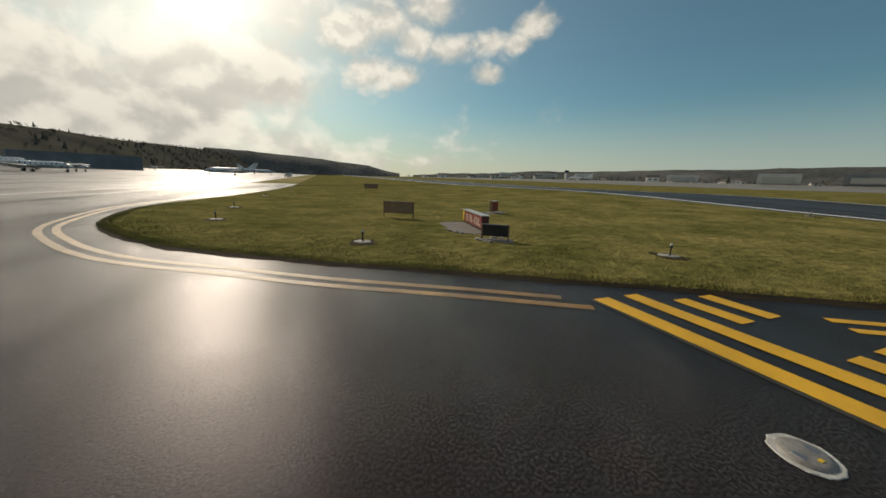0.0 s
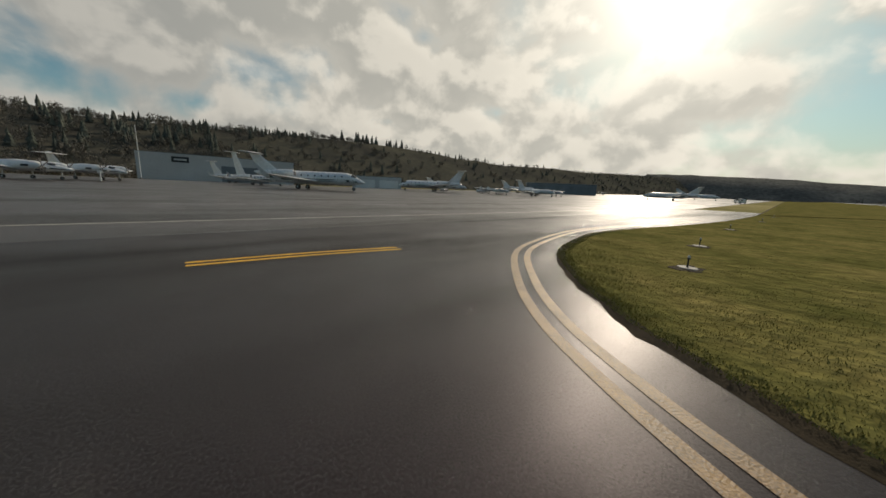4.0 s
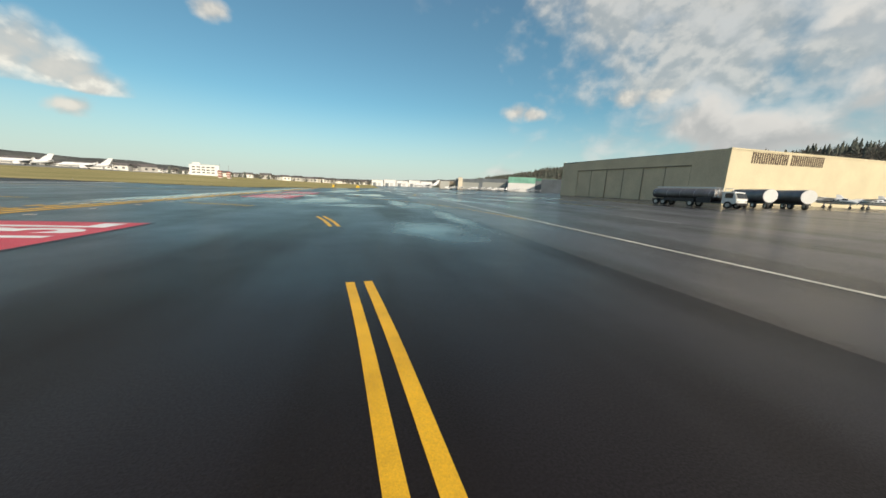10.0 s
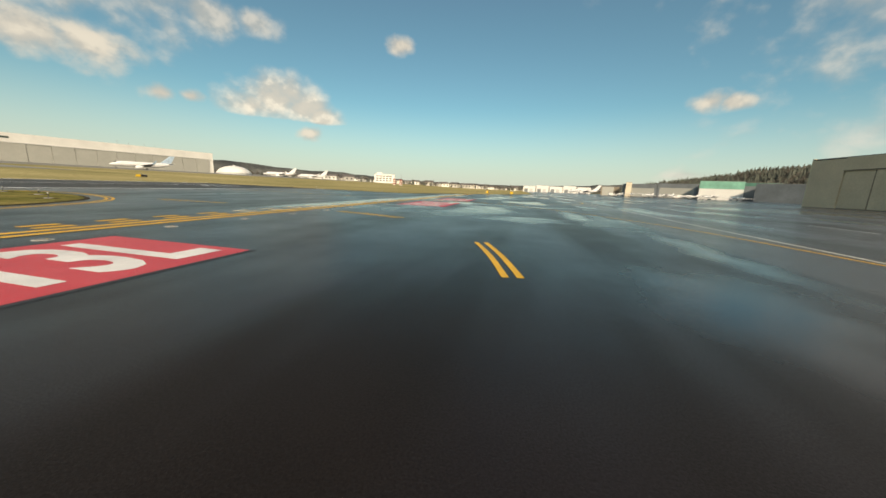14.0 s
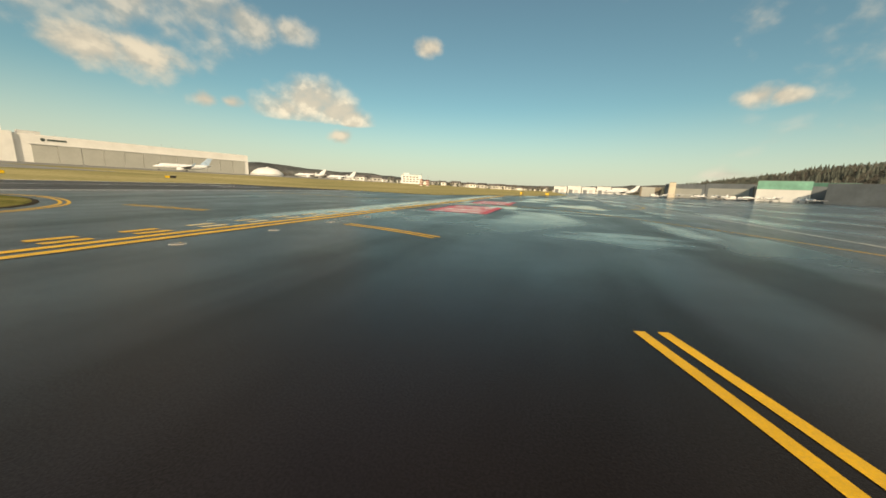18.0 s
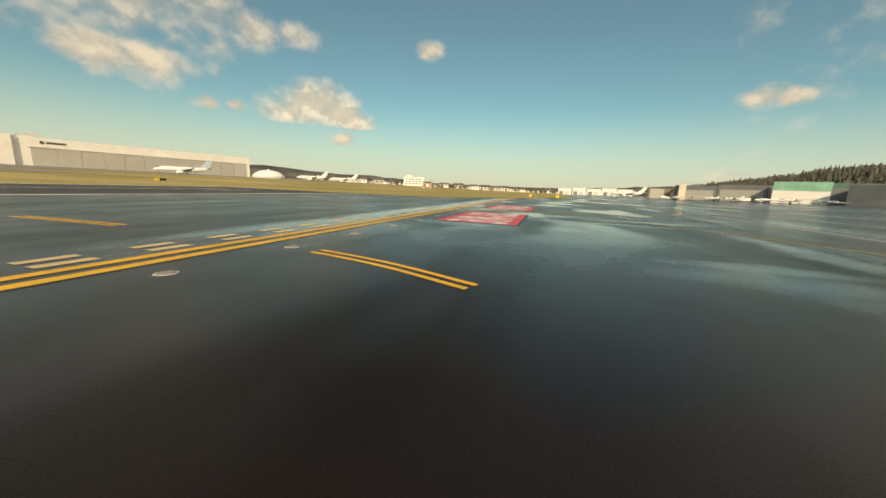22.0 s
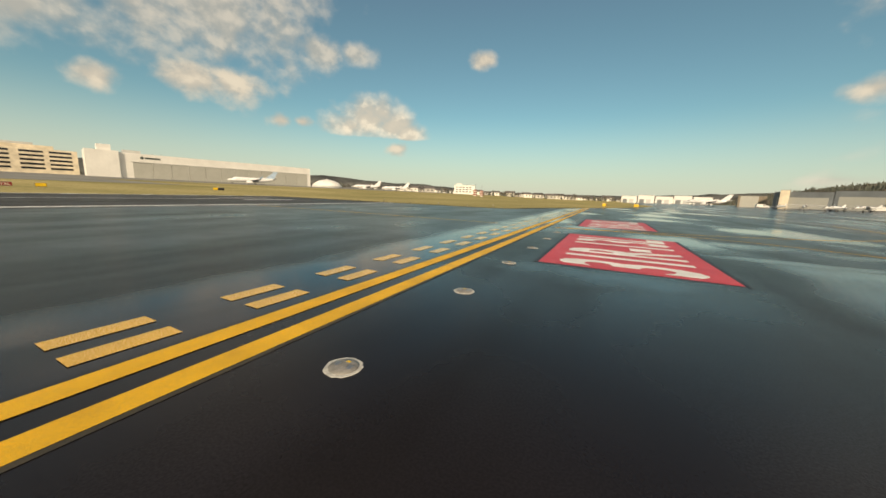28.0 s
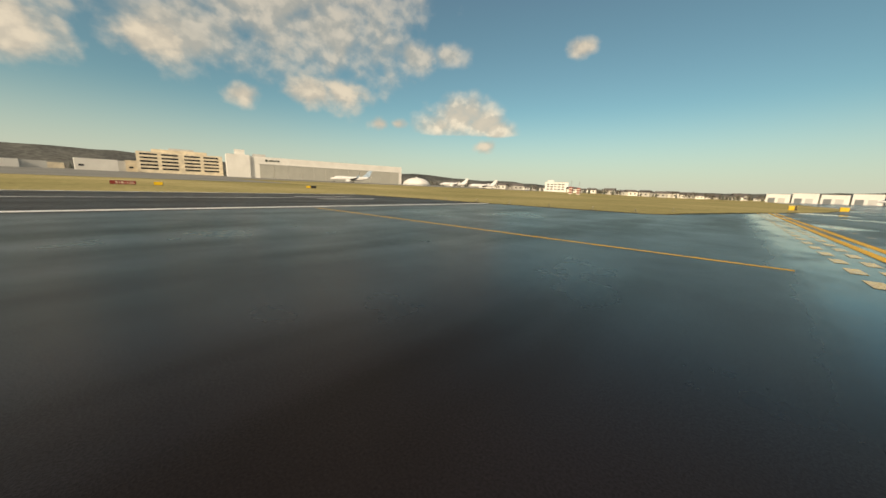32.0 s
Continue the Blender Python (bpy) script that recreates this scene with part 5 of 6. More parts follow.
        part("pylon", a_box(cx - ln * 0.35, cx + ln * 0.25, min(cy, s * 0.5 * r), max(cy, s * 0.5 * r), cz - 0.08, cz + 0.08) if not airliner else a_box(cx - ln * 0.6, cx + ln * 0.3, cy - 0.15, cy + 0.15, cz, zc - 0.3 * r), AIRCRAFT, en)
    wr = 0.016 * L + 0.06
    gear(t, 0.40 * L, 0, zc - 0.5 * r, wr * 0.8)
    for s in (-1, 1):
        gear(t, -0.06 * L, s * 0.10 * L, zc - 0.5 * r, wr, True)
    return t


def heading_of(nose, tail):
    return math.degrees(math.atan2(nose[1] - tail[1], nose[0] - tail[0]))


def place_jet(nose, tail, label, **more):
    n, q = Vector(nose), Vector(tail)
    return jet((n.x + q.x) / 2, (n.y + q.y) / 2, heading_of(nose, tail), (n - q).length, label, **more)


place_jet((70.8, -75.9), (87.4, -58.6), "large white business jet with a dark cheat line on the apron", tail_height=7.2)
place_jet((92.5, -66.6), (104.0, -58.1), "white business jet with high tailplane parked beside the shed", tail_height=7.9)
place_jet((111.6, -65.2), (121.5, -56.0), "small white business jet parked behind a larger one", tail_height=5.9)
place_jet((107.4, -111.0), (95.2, -132.0), "long white business jet with round nose, parked side on", tail_height=8.0)
place_jet((61.5, -143.0), (76.0, -142.0), "white business jet with sloping nose on the wet apron", tail_height=5.6)
place_jet((118.0, -160.0), (134.0, -148.0), "white business jet parked far down the apron", tail_height=6.0)
place_jet((96.0, -190.0), (114.0, -184.0), "white business jet parked far down the apron", tail_height=6.2)
place_jet((54.0, -211.0), (33.5, -216.0), "white business jet parked far down the apron", tail_height=6.2)
place_jet((36.0, -300.0), (58.0, -296.0), "white business jet parked far down the apron", tail_height=6.6)
# airliners across the field
AL = "parked airliners"
place_jet((-289.4, 159.7), (-268.0, 191.0), "white airliner with a pale blue fin parked before the huge hangar", airliner=True, fin=AIRCRAFT_BLUE, group=AL, stripe=AIRCRAFT)
place_jet((-311.0, 336.0), (-280.0, 359.5), "white airliner parked across the field", airliner=True, group=AL, stripe=AIRCRAFT)
place_jet((-280.0, 361.0), (-249.0, 384.0), "white airliner parked across the field", airliner=True, group=AL, stripe=AIRCRAFT)
place_jet((60.0, 317.5), (88.0, 312.5), "white airliner parked at the north hangars", airliner=True, group=AL, stripe=AIRCRAFT)


def propeller(t, x, y, z, r, blades_n=3):
    hub = part("propeller", loft(bmesh.new(), [ring_at(x - 0.05, y, z, 0.16, 0.16, 10), ring_at(x + 0.15, y, z, 0.13, 0.13, 10), ring_at(x + 0.35, y, z, 0.02, 0.02, 10)]), BARE_ALU, t)
    for k in range(blades_n):
        a = k * math.tau / blades_n + 0.5
        c, s = math.cos(a), math.sin(a)
        bm = bmesh.new()
        loft(bm, [[Vector((x + 0.05 + dx, y + d * c - w * s, z + d * s + w * c)) for dx, w in ((0.02, -wd), (0.02, wd), (-0.02, wd), (-0.02, -wd))] for d, wd in ((0.1, 0.06), (r * 0.6, 0.10), (r, 0.05))])
        part("blade", bm, DARK_METAL, hub)


def prop_plane(x, y, heading, length, label, twin=False, high=True, stripe=STRIPE_DARK, group="parked light airplanes", tail=None):
    t = thing("twin_turboprop" if twin else "light_airplane", x, y, label, "airplane", heading, group=group)
    L = length
    r = L * (0.055 if twin else 0.072)
    zc = L * (0.135 if twin else 0.17)
    prof = ((0.5, 0.06, -0.2), (0.48, 0.45, -0.2), (0.42, 0.7, -0.15), (0.34, 0.8, -0.05), (0.26, 1.0, 0.05), (0.0, 1.02, 0.08), (-0.14, 0.85, 0.1), (-0.32, 0.5, 0.15), (-0.5, 0.12, 0.25))
    if twin:
        prof = ((0.5, 0.05, -0.42), (0.48, 0.24, -0.38), (0.44, 0.42, -0.28), (0.39, 0.60, -0.18), (0.345, 0.72, -0.10), (0.29, 0.96, 0.02), (0.24, 1.0, 0.05), (0.0, 1.02, 0.08), (-0.14, 0.85, 0.1), (-0.32, 0.5, 0.15), (-0.5, 0.12, 0.25))
    along = [p[0] for p in reversed(prof)]
    slim = 1.0 if twin else 0.85

    def skin(u, s, a):
        """Point on the fuselage at station u, side s and angle a above its middle."""
        k = float(np.interp(u, along, [p[1] for p in reversed(prof)])) * r
        dz = float(np.interp(u, along, [p[2] for p in reversed(prof)])) * r
        return Vector((u * L, s * (k * slim * math.cos(a) + 0.014), zc + dz + k * math.sin(a)))

    bm = bmesh.new()
    loft(bm, [ring_at(u * L, 0, zc + dz * r, k * r * (1.0 if twin else 0.85), k * r, 14) for u, k, dz in prof])
    bmesh.ops.recalc_face_normals(bm, faces=bm.faces[:])
    body = part("fuselage", bm, AIRCRAFT, t, smooth=True)
    bm = bmesh.new()
    if twin:
        loft(bm, [ring_at(0.352 * L, 0, zc + 0.22 * r, 0.52 * r, 0.36 * r, 12), ring_at(0.315 * L, 0, zc + 0.42 * r, 0.70 * r, 0.48 * r, 12), ring_at(0.285 * L, 0, zc + 0.50 * r, 0.80 * r, 0.50 * r, 12)])
    else:
        loft(bm, [ring_at(0.33 * L, 0, zc + 0.45 * r, 0.6 * r, 0.38 * r, 10), ring_at(0.24 * L, 0, zc + 0.6 * r, 0.78 * r, 0.5 * r, 10)])
    part("windscreen", bm, GLASS, body, smooth=True)
    for s in (-1, 1):
        bm = bmesh.new()
        rows = [[bm.verts.new(skin(u, s, a)) for a in (-0.34, -0.02)] for u in (0.46, 0.42, 0.34, 0.27, 0.15, 0.0, -0.1, -0.2, -0.3, -0.4)]
        for a, b in zip(rows, rows[1:]):
            bm.faces.new((a[0], a[1], b[1], b[0]))
        part("cheat_line", bm, stripe, body)
        for k in range(6 if twin else 2):
            u = 0.235 - k * 0.055 if twin else 0.2 - k * 0.07
            bm = bmesh.new()
            corners = [skin(u, s, 0.18), skin(u - (0.026 if twin else 0.035), s, 0.18), skin(u - (0.026 if twin else 0.035), s, 0.58), skin(u, s, 0.58)]
            loft(bm, [[p + Vector((0, s * d, 0)) for p in corners] for d in (-0.02, 0.012)])
            part("cabin_window", bm, GLASS, body)
    half = L * (0.58 if twin else 0.64)
    wz = zc - 0.7 * r if twin or not high else zc + 0.98 * r
    for s in (-1, 1):
        part("wing", wing_bm((0.13 * L, s * 0.1, wz), (0.10 * L, s * half, wz + half * (0.09 if wz < zc else 0.02)), 0.19 * L, 0.12 * L, 0.025 * L, 0.015 * L), AIRCRAFT, t)
        part("tailplane", wing_bm((-0.40 * L, 0, zc + 0.35 * r if not twin else (tail or 0.33 * L) - 0.3), (-0.43 * L, s * 0.19 * L, zc + 0.35 * r if not twin else (tail or 0.33 * L) - 0.3), 0.11 * L, 0.07 * L, 0.012 * L, 0.008 * L), AIRCRAFT, t)
        if high and not twin:
            part("strut", tube(bmesh.new(), (0.08 * L, s * 0.7 * r, zc - 0.7 * r), (0.06 * L, s * half * 0.5, wz), 0.035), AIRCRAFT, t)
        if twin:
            bm = bmesh.new()
            loft(bm, [ring_at(u * L, s * 0.19 * L, wz + 0.055 * L, k * 0.046 * L, k * 0.055 * L, 12) for u, k in ((0.33, 0.5), (0.29, 0.85), (0.12, 1.0), (-0.06, 0.75), (-0.14, 0.2))])
            en = part("engine", bm, AIRCRAFT, t, smooth=True)
            propeller(en, 0.335 * L, s * 0.19 * L, wz + 0.055 * L, 0.092 * L, 4)
            part("intake", a_box(0.285 * L, 0.325 * L, s * 0.19 * L - 0.25, s * 0.19 * L + 0.25, wz - 0.002 * L, wz + 0.022 * L), DARK_METAL, en)
            part("exhaust", tube(bmesh.new(), (0.25 * L, s * 0.235 * L, wz + 0.05 * L), (0.20 * L, s * 0.25 * L, wz + 0.05 * L), 0.14), DARK_METAL, en)
    part("fin", wing_bm((-0.30 * L, 0, zc + 0.3 * r), (-0.44 * L, 0, tail or 0.33 * L), 0.18 * L, 0.075 * L, 0.014 * L, 0.01 * L, True), AIRCRAFT, t)
    if not twin:
        propeller(t, 0.5 * L, 0, zc - 0.2 * r, 0.11 * L, 2)
    gear(t, 0.38 * L, 0, zc - 0.5 * r, 0.22)
    for s in (-1, 1):
        gear(t, 0.0, s * (0.19 * L if twin else 0.15 * L), zc - 0.6 * r, 0.26)
    return t


twin = prop_plane(84.7, -27.3, -115, 12.8, "white twin turboprop with dark cheat line on the apron", True, tail=4.5)
copy_thing(twin, pose(92.0, -33.9, ground_height(92.0, -33.9), 0, 0, -129))
lp = prop_plane(100.5, 16.0, 200, 8.2, "small white light airplane beside the beige hangar")
rng = random.Random(5)
for k in range(6):
    x, y = 105 + k * 4.4, 13.5 - k * 3.6 + rng.uniform(-1, 1)
    copy_thing(lp, pose(x, y, ground_height(x, y), 0, 0, rng.uniform(150, 320)))
for x, y, a in ((112.0, -14, 170), (152, 14, 200), (146, 6, 240), (138, -10, 190), (88, -138, 160), (83, -140, 140), (79, -134, 200), (70, -158, 170), (82, -164, 150), (110, -200, 120), (96, -204, 100), (104, -262, 160), (94, -268, 120)):
    copy_thing(lp, pose(x, y, ground_height(x, y), 0, 0, a))
lw = prop_plane(66.0, 168.0, 230, 7.6, "small white low-wing light airplane in a row", high=False)
for k in range(9):
    x, y = 70 + k * 5.4 + rng.uniform(-1, 1), 163 + rng.uniform(-5, 6) - k * 2.2
    copy_thing(lw if k % 3 else lp, pose(x, y, ground_height(x, y), 0, 0, rng.uniform(180, 300)))


# ---- vehicles ----
def wheel_parts(t, x, y, r, w):
    bm = tube(bmesh.new(), (x, y - w / 2, r), (x, y + w / 2, r), r, seg=16)
    wh = part("wheel", bm, RUBBER, t)
    part("rim", tube(bmesh.new(), (x, y - w / 2 - 0.01, r), (x, y + w / 2 + 0.01, r), r * 0.55, seg=12), STEEL, wh)


def tank_bm(x0, x1, z, ry, rz, n=16):
    bm = bmesh.new()
    loft(bm, [ring_at(x, 0, z, k * ry, k * rz, n) for x, k in ((x0, 0.8), (x0 + 0.15, 0.97), (x0 + 0.3, 1.0), (x1 - 0.3, 1.0), (x1 - 0.15, 0.97), (x1, 0.8))])
    bmesh.ops.recalc_face_normals(bm, faces=bm.faces[:])
    return bm


def fuel_truck(x, y, heading):
    t = thing("fuel_tanker_truck", x, y, "long silver aircraft refuelling tanker truck with a white cab", "truck", heading)
    tk = part("tank", tank_bm(-6.6, 3.6, 1.95, 1.2, 0.85), TANK_STEEL, t, smooth=True)
    for k in range(5):
        xx = -6.0 + k * 2.2
        part("tank_band", loft(bmesh.new(), [ring_at(xx + d, 0, 1.95, 1.22, 0.87, 16) for d in (-0.05, 0.05)]), STEEL, tk)
    part("walkway_rail", a_box(-6.2, 3.2, -0.5, -0.44, 2.85, 3.05), WHITE_PAINT, tk)
    part("walkway_rail", a_box(-6.2, 3.2, 0.44, 0.5, 2.85, 3.05), WHITE_PAINT, tk)
    part("chassis", a_box(-6.8, 6.3, -0.55, 0.55, 0.65, 1.0), DARK_METAL, t)
    bm = bmesh.new()
    loft(bm, [[Vector((u, yy, zz)) for u, zz in ((4.6, 0.7), (6.5, 0.7), (6.55, 1.35), (6.15, 2.3), (5.9, 2.4), (4.6, 2.4))] for yy in (-1.15, 1.15)])
    bmesh.ops.recalc_face_normals(bm, faces=bm.faces[:])
    bmesh.ops.bevel(bm, geom=bm.edges[:], offset=0.07, segments=2, affect="EDGES")
    cb = part("cab", bm, WHITE_PAINT, t)
    part("windscreen", loft(bmesh.new(), [[Vector((u, yy, zz)) for u, zz in ((6.53, 1.48), (6.23, 2.2), (6.26, 2.22), (6.57, 1.5))] for yy in (-1.0, 1.0)]), GLASS, cb)
    # railed loading platform between the cab and the tank
    part("platform", a_box(3.5, 4.6, -1.15, 1.15, 1.55, 1.65), STEEL, t)
    for s in (-1, 1):
        for xx in (3.55, 4.05, 4.55):
            part("rail_post", tube(bmesh.new(), (xx, s * 1.1, 1.65), (xx, s * 1.1, 2.9), 0.045, seg=8), WHITE_PAINT, t)
        for zz in (2.3, 2.9):
            part("rail", tube(bmesh.new(), (3.5, s * 1.1, zz), (4.6, s * 1.1, zz), 0.045, seg=8), WHITE_PAINT, t)
        part("side_window", a_box(5.0, 6.0, s * 1.15 - 0.02, s * 1.15 + 0.02, 1.5, 2.2), GLASS, cb)
        part("headlight", a_box(6.48, 6.58, s * 0.85 - 0.18, s * 0.85 + 0.18, 0.95, 1.2), LAMP_WHITE, cb)
        part("hose_cabinet", a_box(1.2, 3.2, s * 1.15 - 0.15, s * 1.15 + 0.15, 0.7, 1.5), DARK_METAL, t)
        part("side_skirt", a_box(-4.2, 0.8, s * 1.1 - 0.1, s * 1.1 + 0.1, 0.75, 1.25), DARK_METAL, t)
    part("bumper", a_box(6.4, 6.65, -1.2, 1.2, 0.55, 0.85), DARK_METAL, t)
    for xx in (-5.6, -4.3, 0.2, 5.5):
        for s in (-1, 1):
            wheel_parts(t, xx, s * 1.02, 0.52, 0.34)
    return t


fuel_truck(64.9, 8.5, -85)


def tank_trailer(x, y, heading):
    t = thing("tank_trailer", x, y, "dark tank trailer with a white round end plate", "trailer", heading)
    tk = part("tank", tank_bm(-3.6, 3.6, 2.0, 1.15, 1.05), TANK_STEEL, t, smooth=True)
    part("end_plate", tube(bmesh.new(), (3.58, 0, 2.0), (3.68, 0, 2.0), 1.05, seg=20), WHITE_PAINT, tk)
    part("chassis", a_box(-3.6, 3.6, -0.5, 0.5, 0.7, 0.95), DARK_METAL, t)
    for xx in (-2.4, 2.0):
        for s in (-1, 1):
            wheel_parts(t, xx, s * 0.95, 0.48, 0.32)
    return t


trailer = tank_trailer(77.6, 9.1, -110)
copy_thing(trailer, pose(81.8, 6.4, ground_height(81.8, 6.4), 0, 0, -116))


def van(x, y, heading, label="white service van on the apron", mat=WHITE_PAINT):
    t = thing("service_van", x, y, label, "van", heading)
    bm = bmesh.new()
    loft(bm, [[Vector((u, yy, zz)) for u, zz in ((-2.3, 0.4), (2.4, 0.4), (2.5, 0.9), (1.7, 1.15), (1.1, 1.9), (-2.2, 1.95))] for yy in (-0.92, 0.92)])
    bmesh.ops.recalc_face_normals(bm, faces=bm.faces[:])
    bmesh.ops.bevel(bm, geom=bm.edges[:], offset=0.06, segments=1, affect="EDGES")
    bd = part("body", bm, mat, t)
    part("windscreen", loft(bmesh.new(), [[Vector((u, yy, zz)) for u, zz in ((1.68, 1.2), (1.14, 1.85), (1.17, 1.86), (1.72, 1.21))] for yy in (-0.8, 0.8)]), GLASS, bd)
    for s in (-1, 1):
        part("side_window", a_box(0.2, 1.1, s * 0.93 - 0.01, s * 0.93 + 0.01, 1.2, 1.75), GLASS, bd)
        for xx in (-1.5, 1.6):
            wheel_parts(t, xx, s * 0.82, 0.34, 0.22)
    return t


v = van(102.6, -15.9, 30)
for x, y, a in ((100, -150, 80), (90, -176, 10), (22, -237, 60), (30, -330, 0), (72, 205, 0), (101, 186, 180), (104, 180, 90)):
    copy_thing(v, pose(x, y, ground_height(x, y), 0, 0, a))


def car(x, y, heading, label, mat, z=None):
    t = thing("parked_car", x, y, label, "car", heading, group="cars parked by the hill", z=z)
    bm = bmesh.new()
    loft(bm, [[Vector((u, yy, zz)) for u, zz in ((-2.15, 0.35), (2.15, 0.35), (2.2, 0.62), (1.95, 0.84), (0.95, 0.95), (-1.6, 0.98), (-2.15, 0.9))] for yy in (-0.86, 0.86)])
    bmesh.ops.recalc_face_normals(bm, faces=bm.faces[:])
    bmesh.ops.bevel(bm, geom=bm.edges[:], offset=0.05, segments=1, affect="EDGES")
    body = part("body", bm, mat, t)
    bm = bmesh.new()
    loft(bm, [[Vector((u, yy, zz)) for u, yy in ((a, -b), (c, -b), (c, b), (a, b))] for a, c, b, zz in ((-1.75, 1.0, 0.78, 0.95), (-1.2, 0.3, 0.62, 1.40))])
    bmesh.ops.recalc_face_normals(bm, faces=bm.faces[:])
    part("windows", bm, GLASS, body)
    part("roof", a_box(-1.22, 0.32, -0.64, 0.64, 1.39, 1.45, bevel=0.02), mat, body)
    for s in (-1, 1):
        part("headlight", a_box(2.1, 2.2, s * 0.62 - 0.16, s * 0.62 + 0.16, 0.62, 0.74), LAMP_WHITE, body)
        for u in (-1.35, 1.35):
            wheel_parts(t, u, s * 0.76, 0.31, 0.2)
    return t


CAR_RED = material("red_car_paint", (0.22, 0.03, 0.03), 0.3, bump=0, coat=0.5)
for k, (name, mat) in enumerate((("white", WHITE_PAINT), ("dark red", CAR_RED), ("grey", AIRCRAFT_GREY), ("black", DARK_METAL), ("white", WHITE_PAINT), ("grey", AIRCRAFT_GREY), ("dark red", CAR_RED), ("black", DARK_METAL))):
    car(111.0 + 3.1 * k, -137.0 - 3.3 * k, 130, name + " car parked in a row at the apron edge", mat)

# ---- hills and woods ----
def ridge_height(x, y):
    """Long wooded ridge east of the field."""
    k = min(max((x - 215.0) / 190.0, 0.0), 1.0)
    k = k * k * (3 - 2 * k)
    crest = np.interp(y, (-2400, -1600, -990, -715, -540, -410, -320, -235, -134, -45, 44, 141, 215, 409, 570, 840), (128, 96, 70, 62, 56, 56, 60, 60, 54, 50, 48, 47, 46, 50, 51, 40))
    crest = float(crest) + 2.5 * noise.noise(Vector((0, y / 160.0, 0))) + 1.5 * noise.noise(Vector((0, y / 45.0, 7)))
    fade = min(1.0, max(0.0, (1500 - y) / 500.0))
    return -1.5 + crest * k * fade + 2.0 * noise.noise(Vector((x / 40.0, y / 40.0, 1))) * k


bm = bmesh.new()
xs = [195, 215, 235, 255, 280, 305, 330, 355, 380, 405, 440, 520, 700]
ys = [-2400 + 45 * k for k in range(88)]
grid = [[bm.verts.new((x, y, ridge_height(x, y))) for x in xs] for y in ys]
for a, b in zip(grid, grid[1:]):
    for i in range(len(xs) - 1):
        bm.faces.new((a[i], a[i + 1], b[i + 1], b[i]))
tagged(part("ridge", bm, HAZED_HILL, smooth=True), "long wooded hillside east of the airfield", "hill", kind="structure")


def woods(name, spots, label, seed):
    """Many winter trees in one mesh: ragged conifers, and bare rounded crowns of loose clumps."""
    rng = np.random.default_rng(seed)
    verts, faces, mats = [], [], []

    def cone(x, y, z0, z1, r, n, mi):
        k = len(verts)
        ph = rng.uniform(0, math.tau)
        for i in range(n):
            a = ph + i * math.tau / n
            rr = r * rng.uniform(0.65, 1.2)
            verts.append((x + rr * math.cos(a), y + rr * math.sin(a), z0 + rng.uniform(-0.12, 0.12) * (z1 - z0)))
        verts.append((x + rng.uniform(-0.1, 0.1) * r, y, z1))
        for i in range(n):
            faces.append((k + i, k + (i + 1) % n, k + n))
            mats.append(mi)

    def twigs(x, y, z, h, count, mi):
        """Bare crown: slim sprays of twigs that fan out and up from the limbs."""
        around = rng.uniform(0, math.tau, count)
        out = h * 0.20 * np.sqrt(rng.uniform(0, 1, count))
        low = z + h * rng.uniform(0.10, 0.72, count)
        long = h * rng.uniform(0.14, 0.30, count)
        wide = h * rng.uniform(0.022, 0.050, count)
        rise = rng.uniform(0.35, 1.3, count)
        turn = around + rng.uniform(-0.9, 0.9, count)
        cross = rng.uniform(0, math.tau, count)
        for i in range(count):
            bx, by = x + out[i] * math.cos(around[i]), y + out[i] * math.sin(around[i])
            flat = long[i] * math.cos(rise[i])
            k = len(verts)
            wx, wy = wide[i] * math.cos(cross[i]), wide[i] * math.sin(cross[i])
            verts.append((bx, by, low[i]))
            ex, ey, ez = bx + flat * math.cos(turn[i]), by + flat * math.sin(turn[i]), low[i] + long[i] * math.sin(rise[i])
            verts.append((ex - wx, ey - wy, ez))
            verts.append((ex + wx, ey + wy, ez - wide[i]))
            faces.append((k, k + 1, k + 2))
            mats.append(mi)

    for x, y, z, h, kind in spots:
        if kind == 0:
            cone(x, y, z, z + h * 0.3, h * 0.02, 4, 2)
            tiers = 8
            for i in range(tiers):
                u = i / tiers
                cone(x, y, z + h * (0.03 + 0.85 * u), z + h * (0.34 + 0.8 * u) if i < tiers - 1 else z + h, h * 0.25 * (1 - u * 0.86), 7, 0)
        else:
            cone(x, y, z, z + h * 0.9, h * 0.025, 4, 2)
            twigs(x, y, z, h, 70, 1)
    me = bpy.data.meshes.new(name)
    me.from_pydata(verts, [], faces)
    # these tree colours already carry the distance haze
    for m in (HAZED_CONIFER, HAZED_BARE_WOOD, HAZED_BARK):
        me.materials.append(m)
    me.polygons.foreach_set("material_index", mats)
    return tagged(new(name, me), label, "woods", kind="stuff")


rng = np.random.default_rng(4)
spots = []


def plant(x, y, h, kind):
    spots.append((x, y, ridge_height(x, y) - 0.3, h, kind))


for _ in range(10500):
    y = rng.uniform(-700, 900) if rng.uniform() < 0.75 else rng.uniform(-2300, 1300)
    x = 205 + 225 * rng.uniform() ** 0.8
    if -760 < y < -260 and (x > 250 or rng.uniform() < 0.3) and rng.uniform() < 0.90:
        continue
    if -260 <= y < -90 and 262 < x < 372 and rng.uniform() < 0.6:
        continue
    kind = 0 if noise.noise(Vector((x / 60, y / 60, 2))) + rng.uniform(-0.5, 0.5) > (0.38 if y < 120 else 0.10) else 1
    h = rng.uniform(6, 11) if kind == 0 else rng.uniform(4.5, 8.0)
    plant(x, y, h * 0.6 if x > 370 else h, kind)
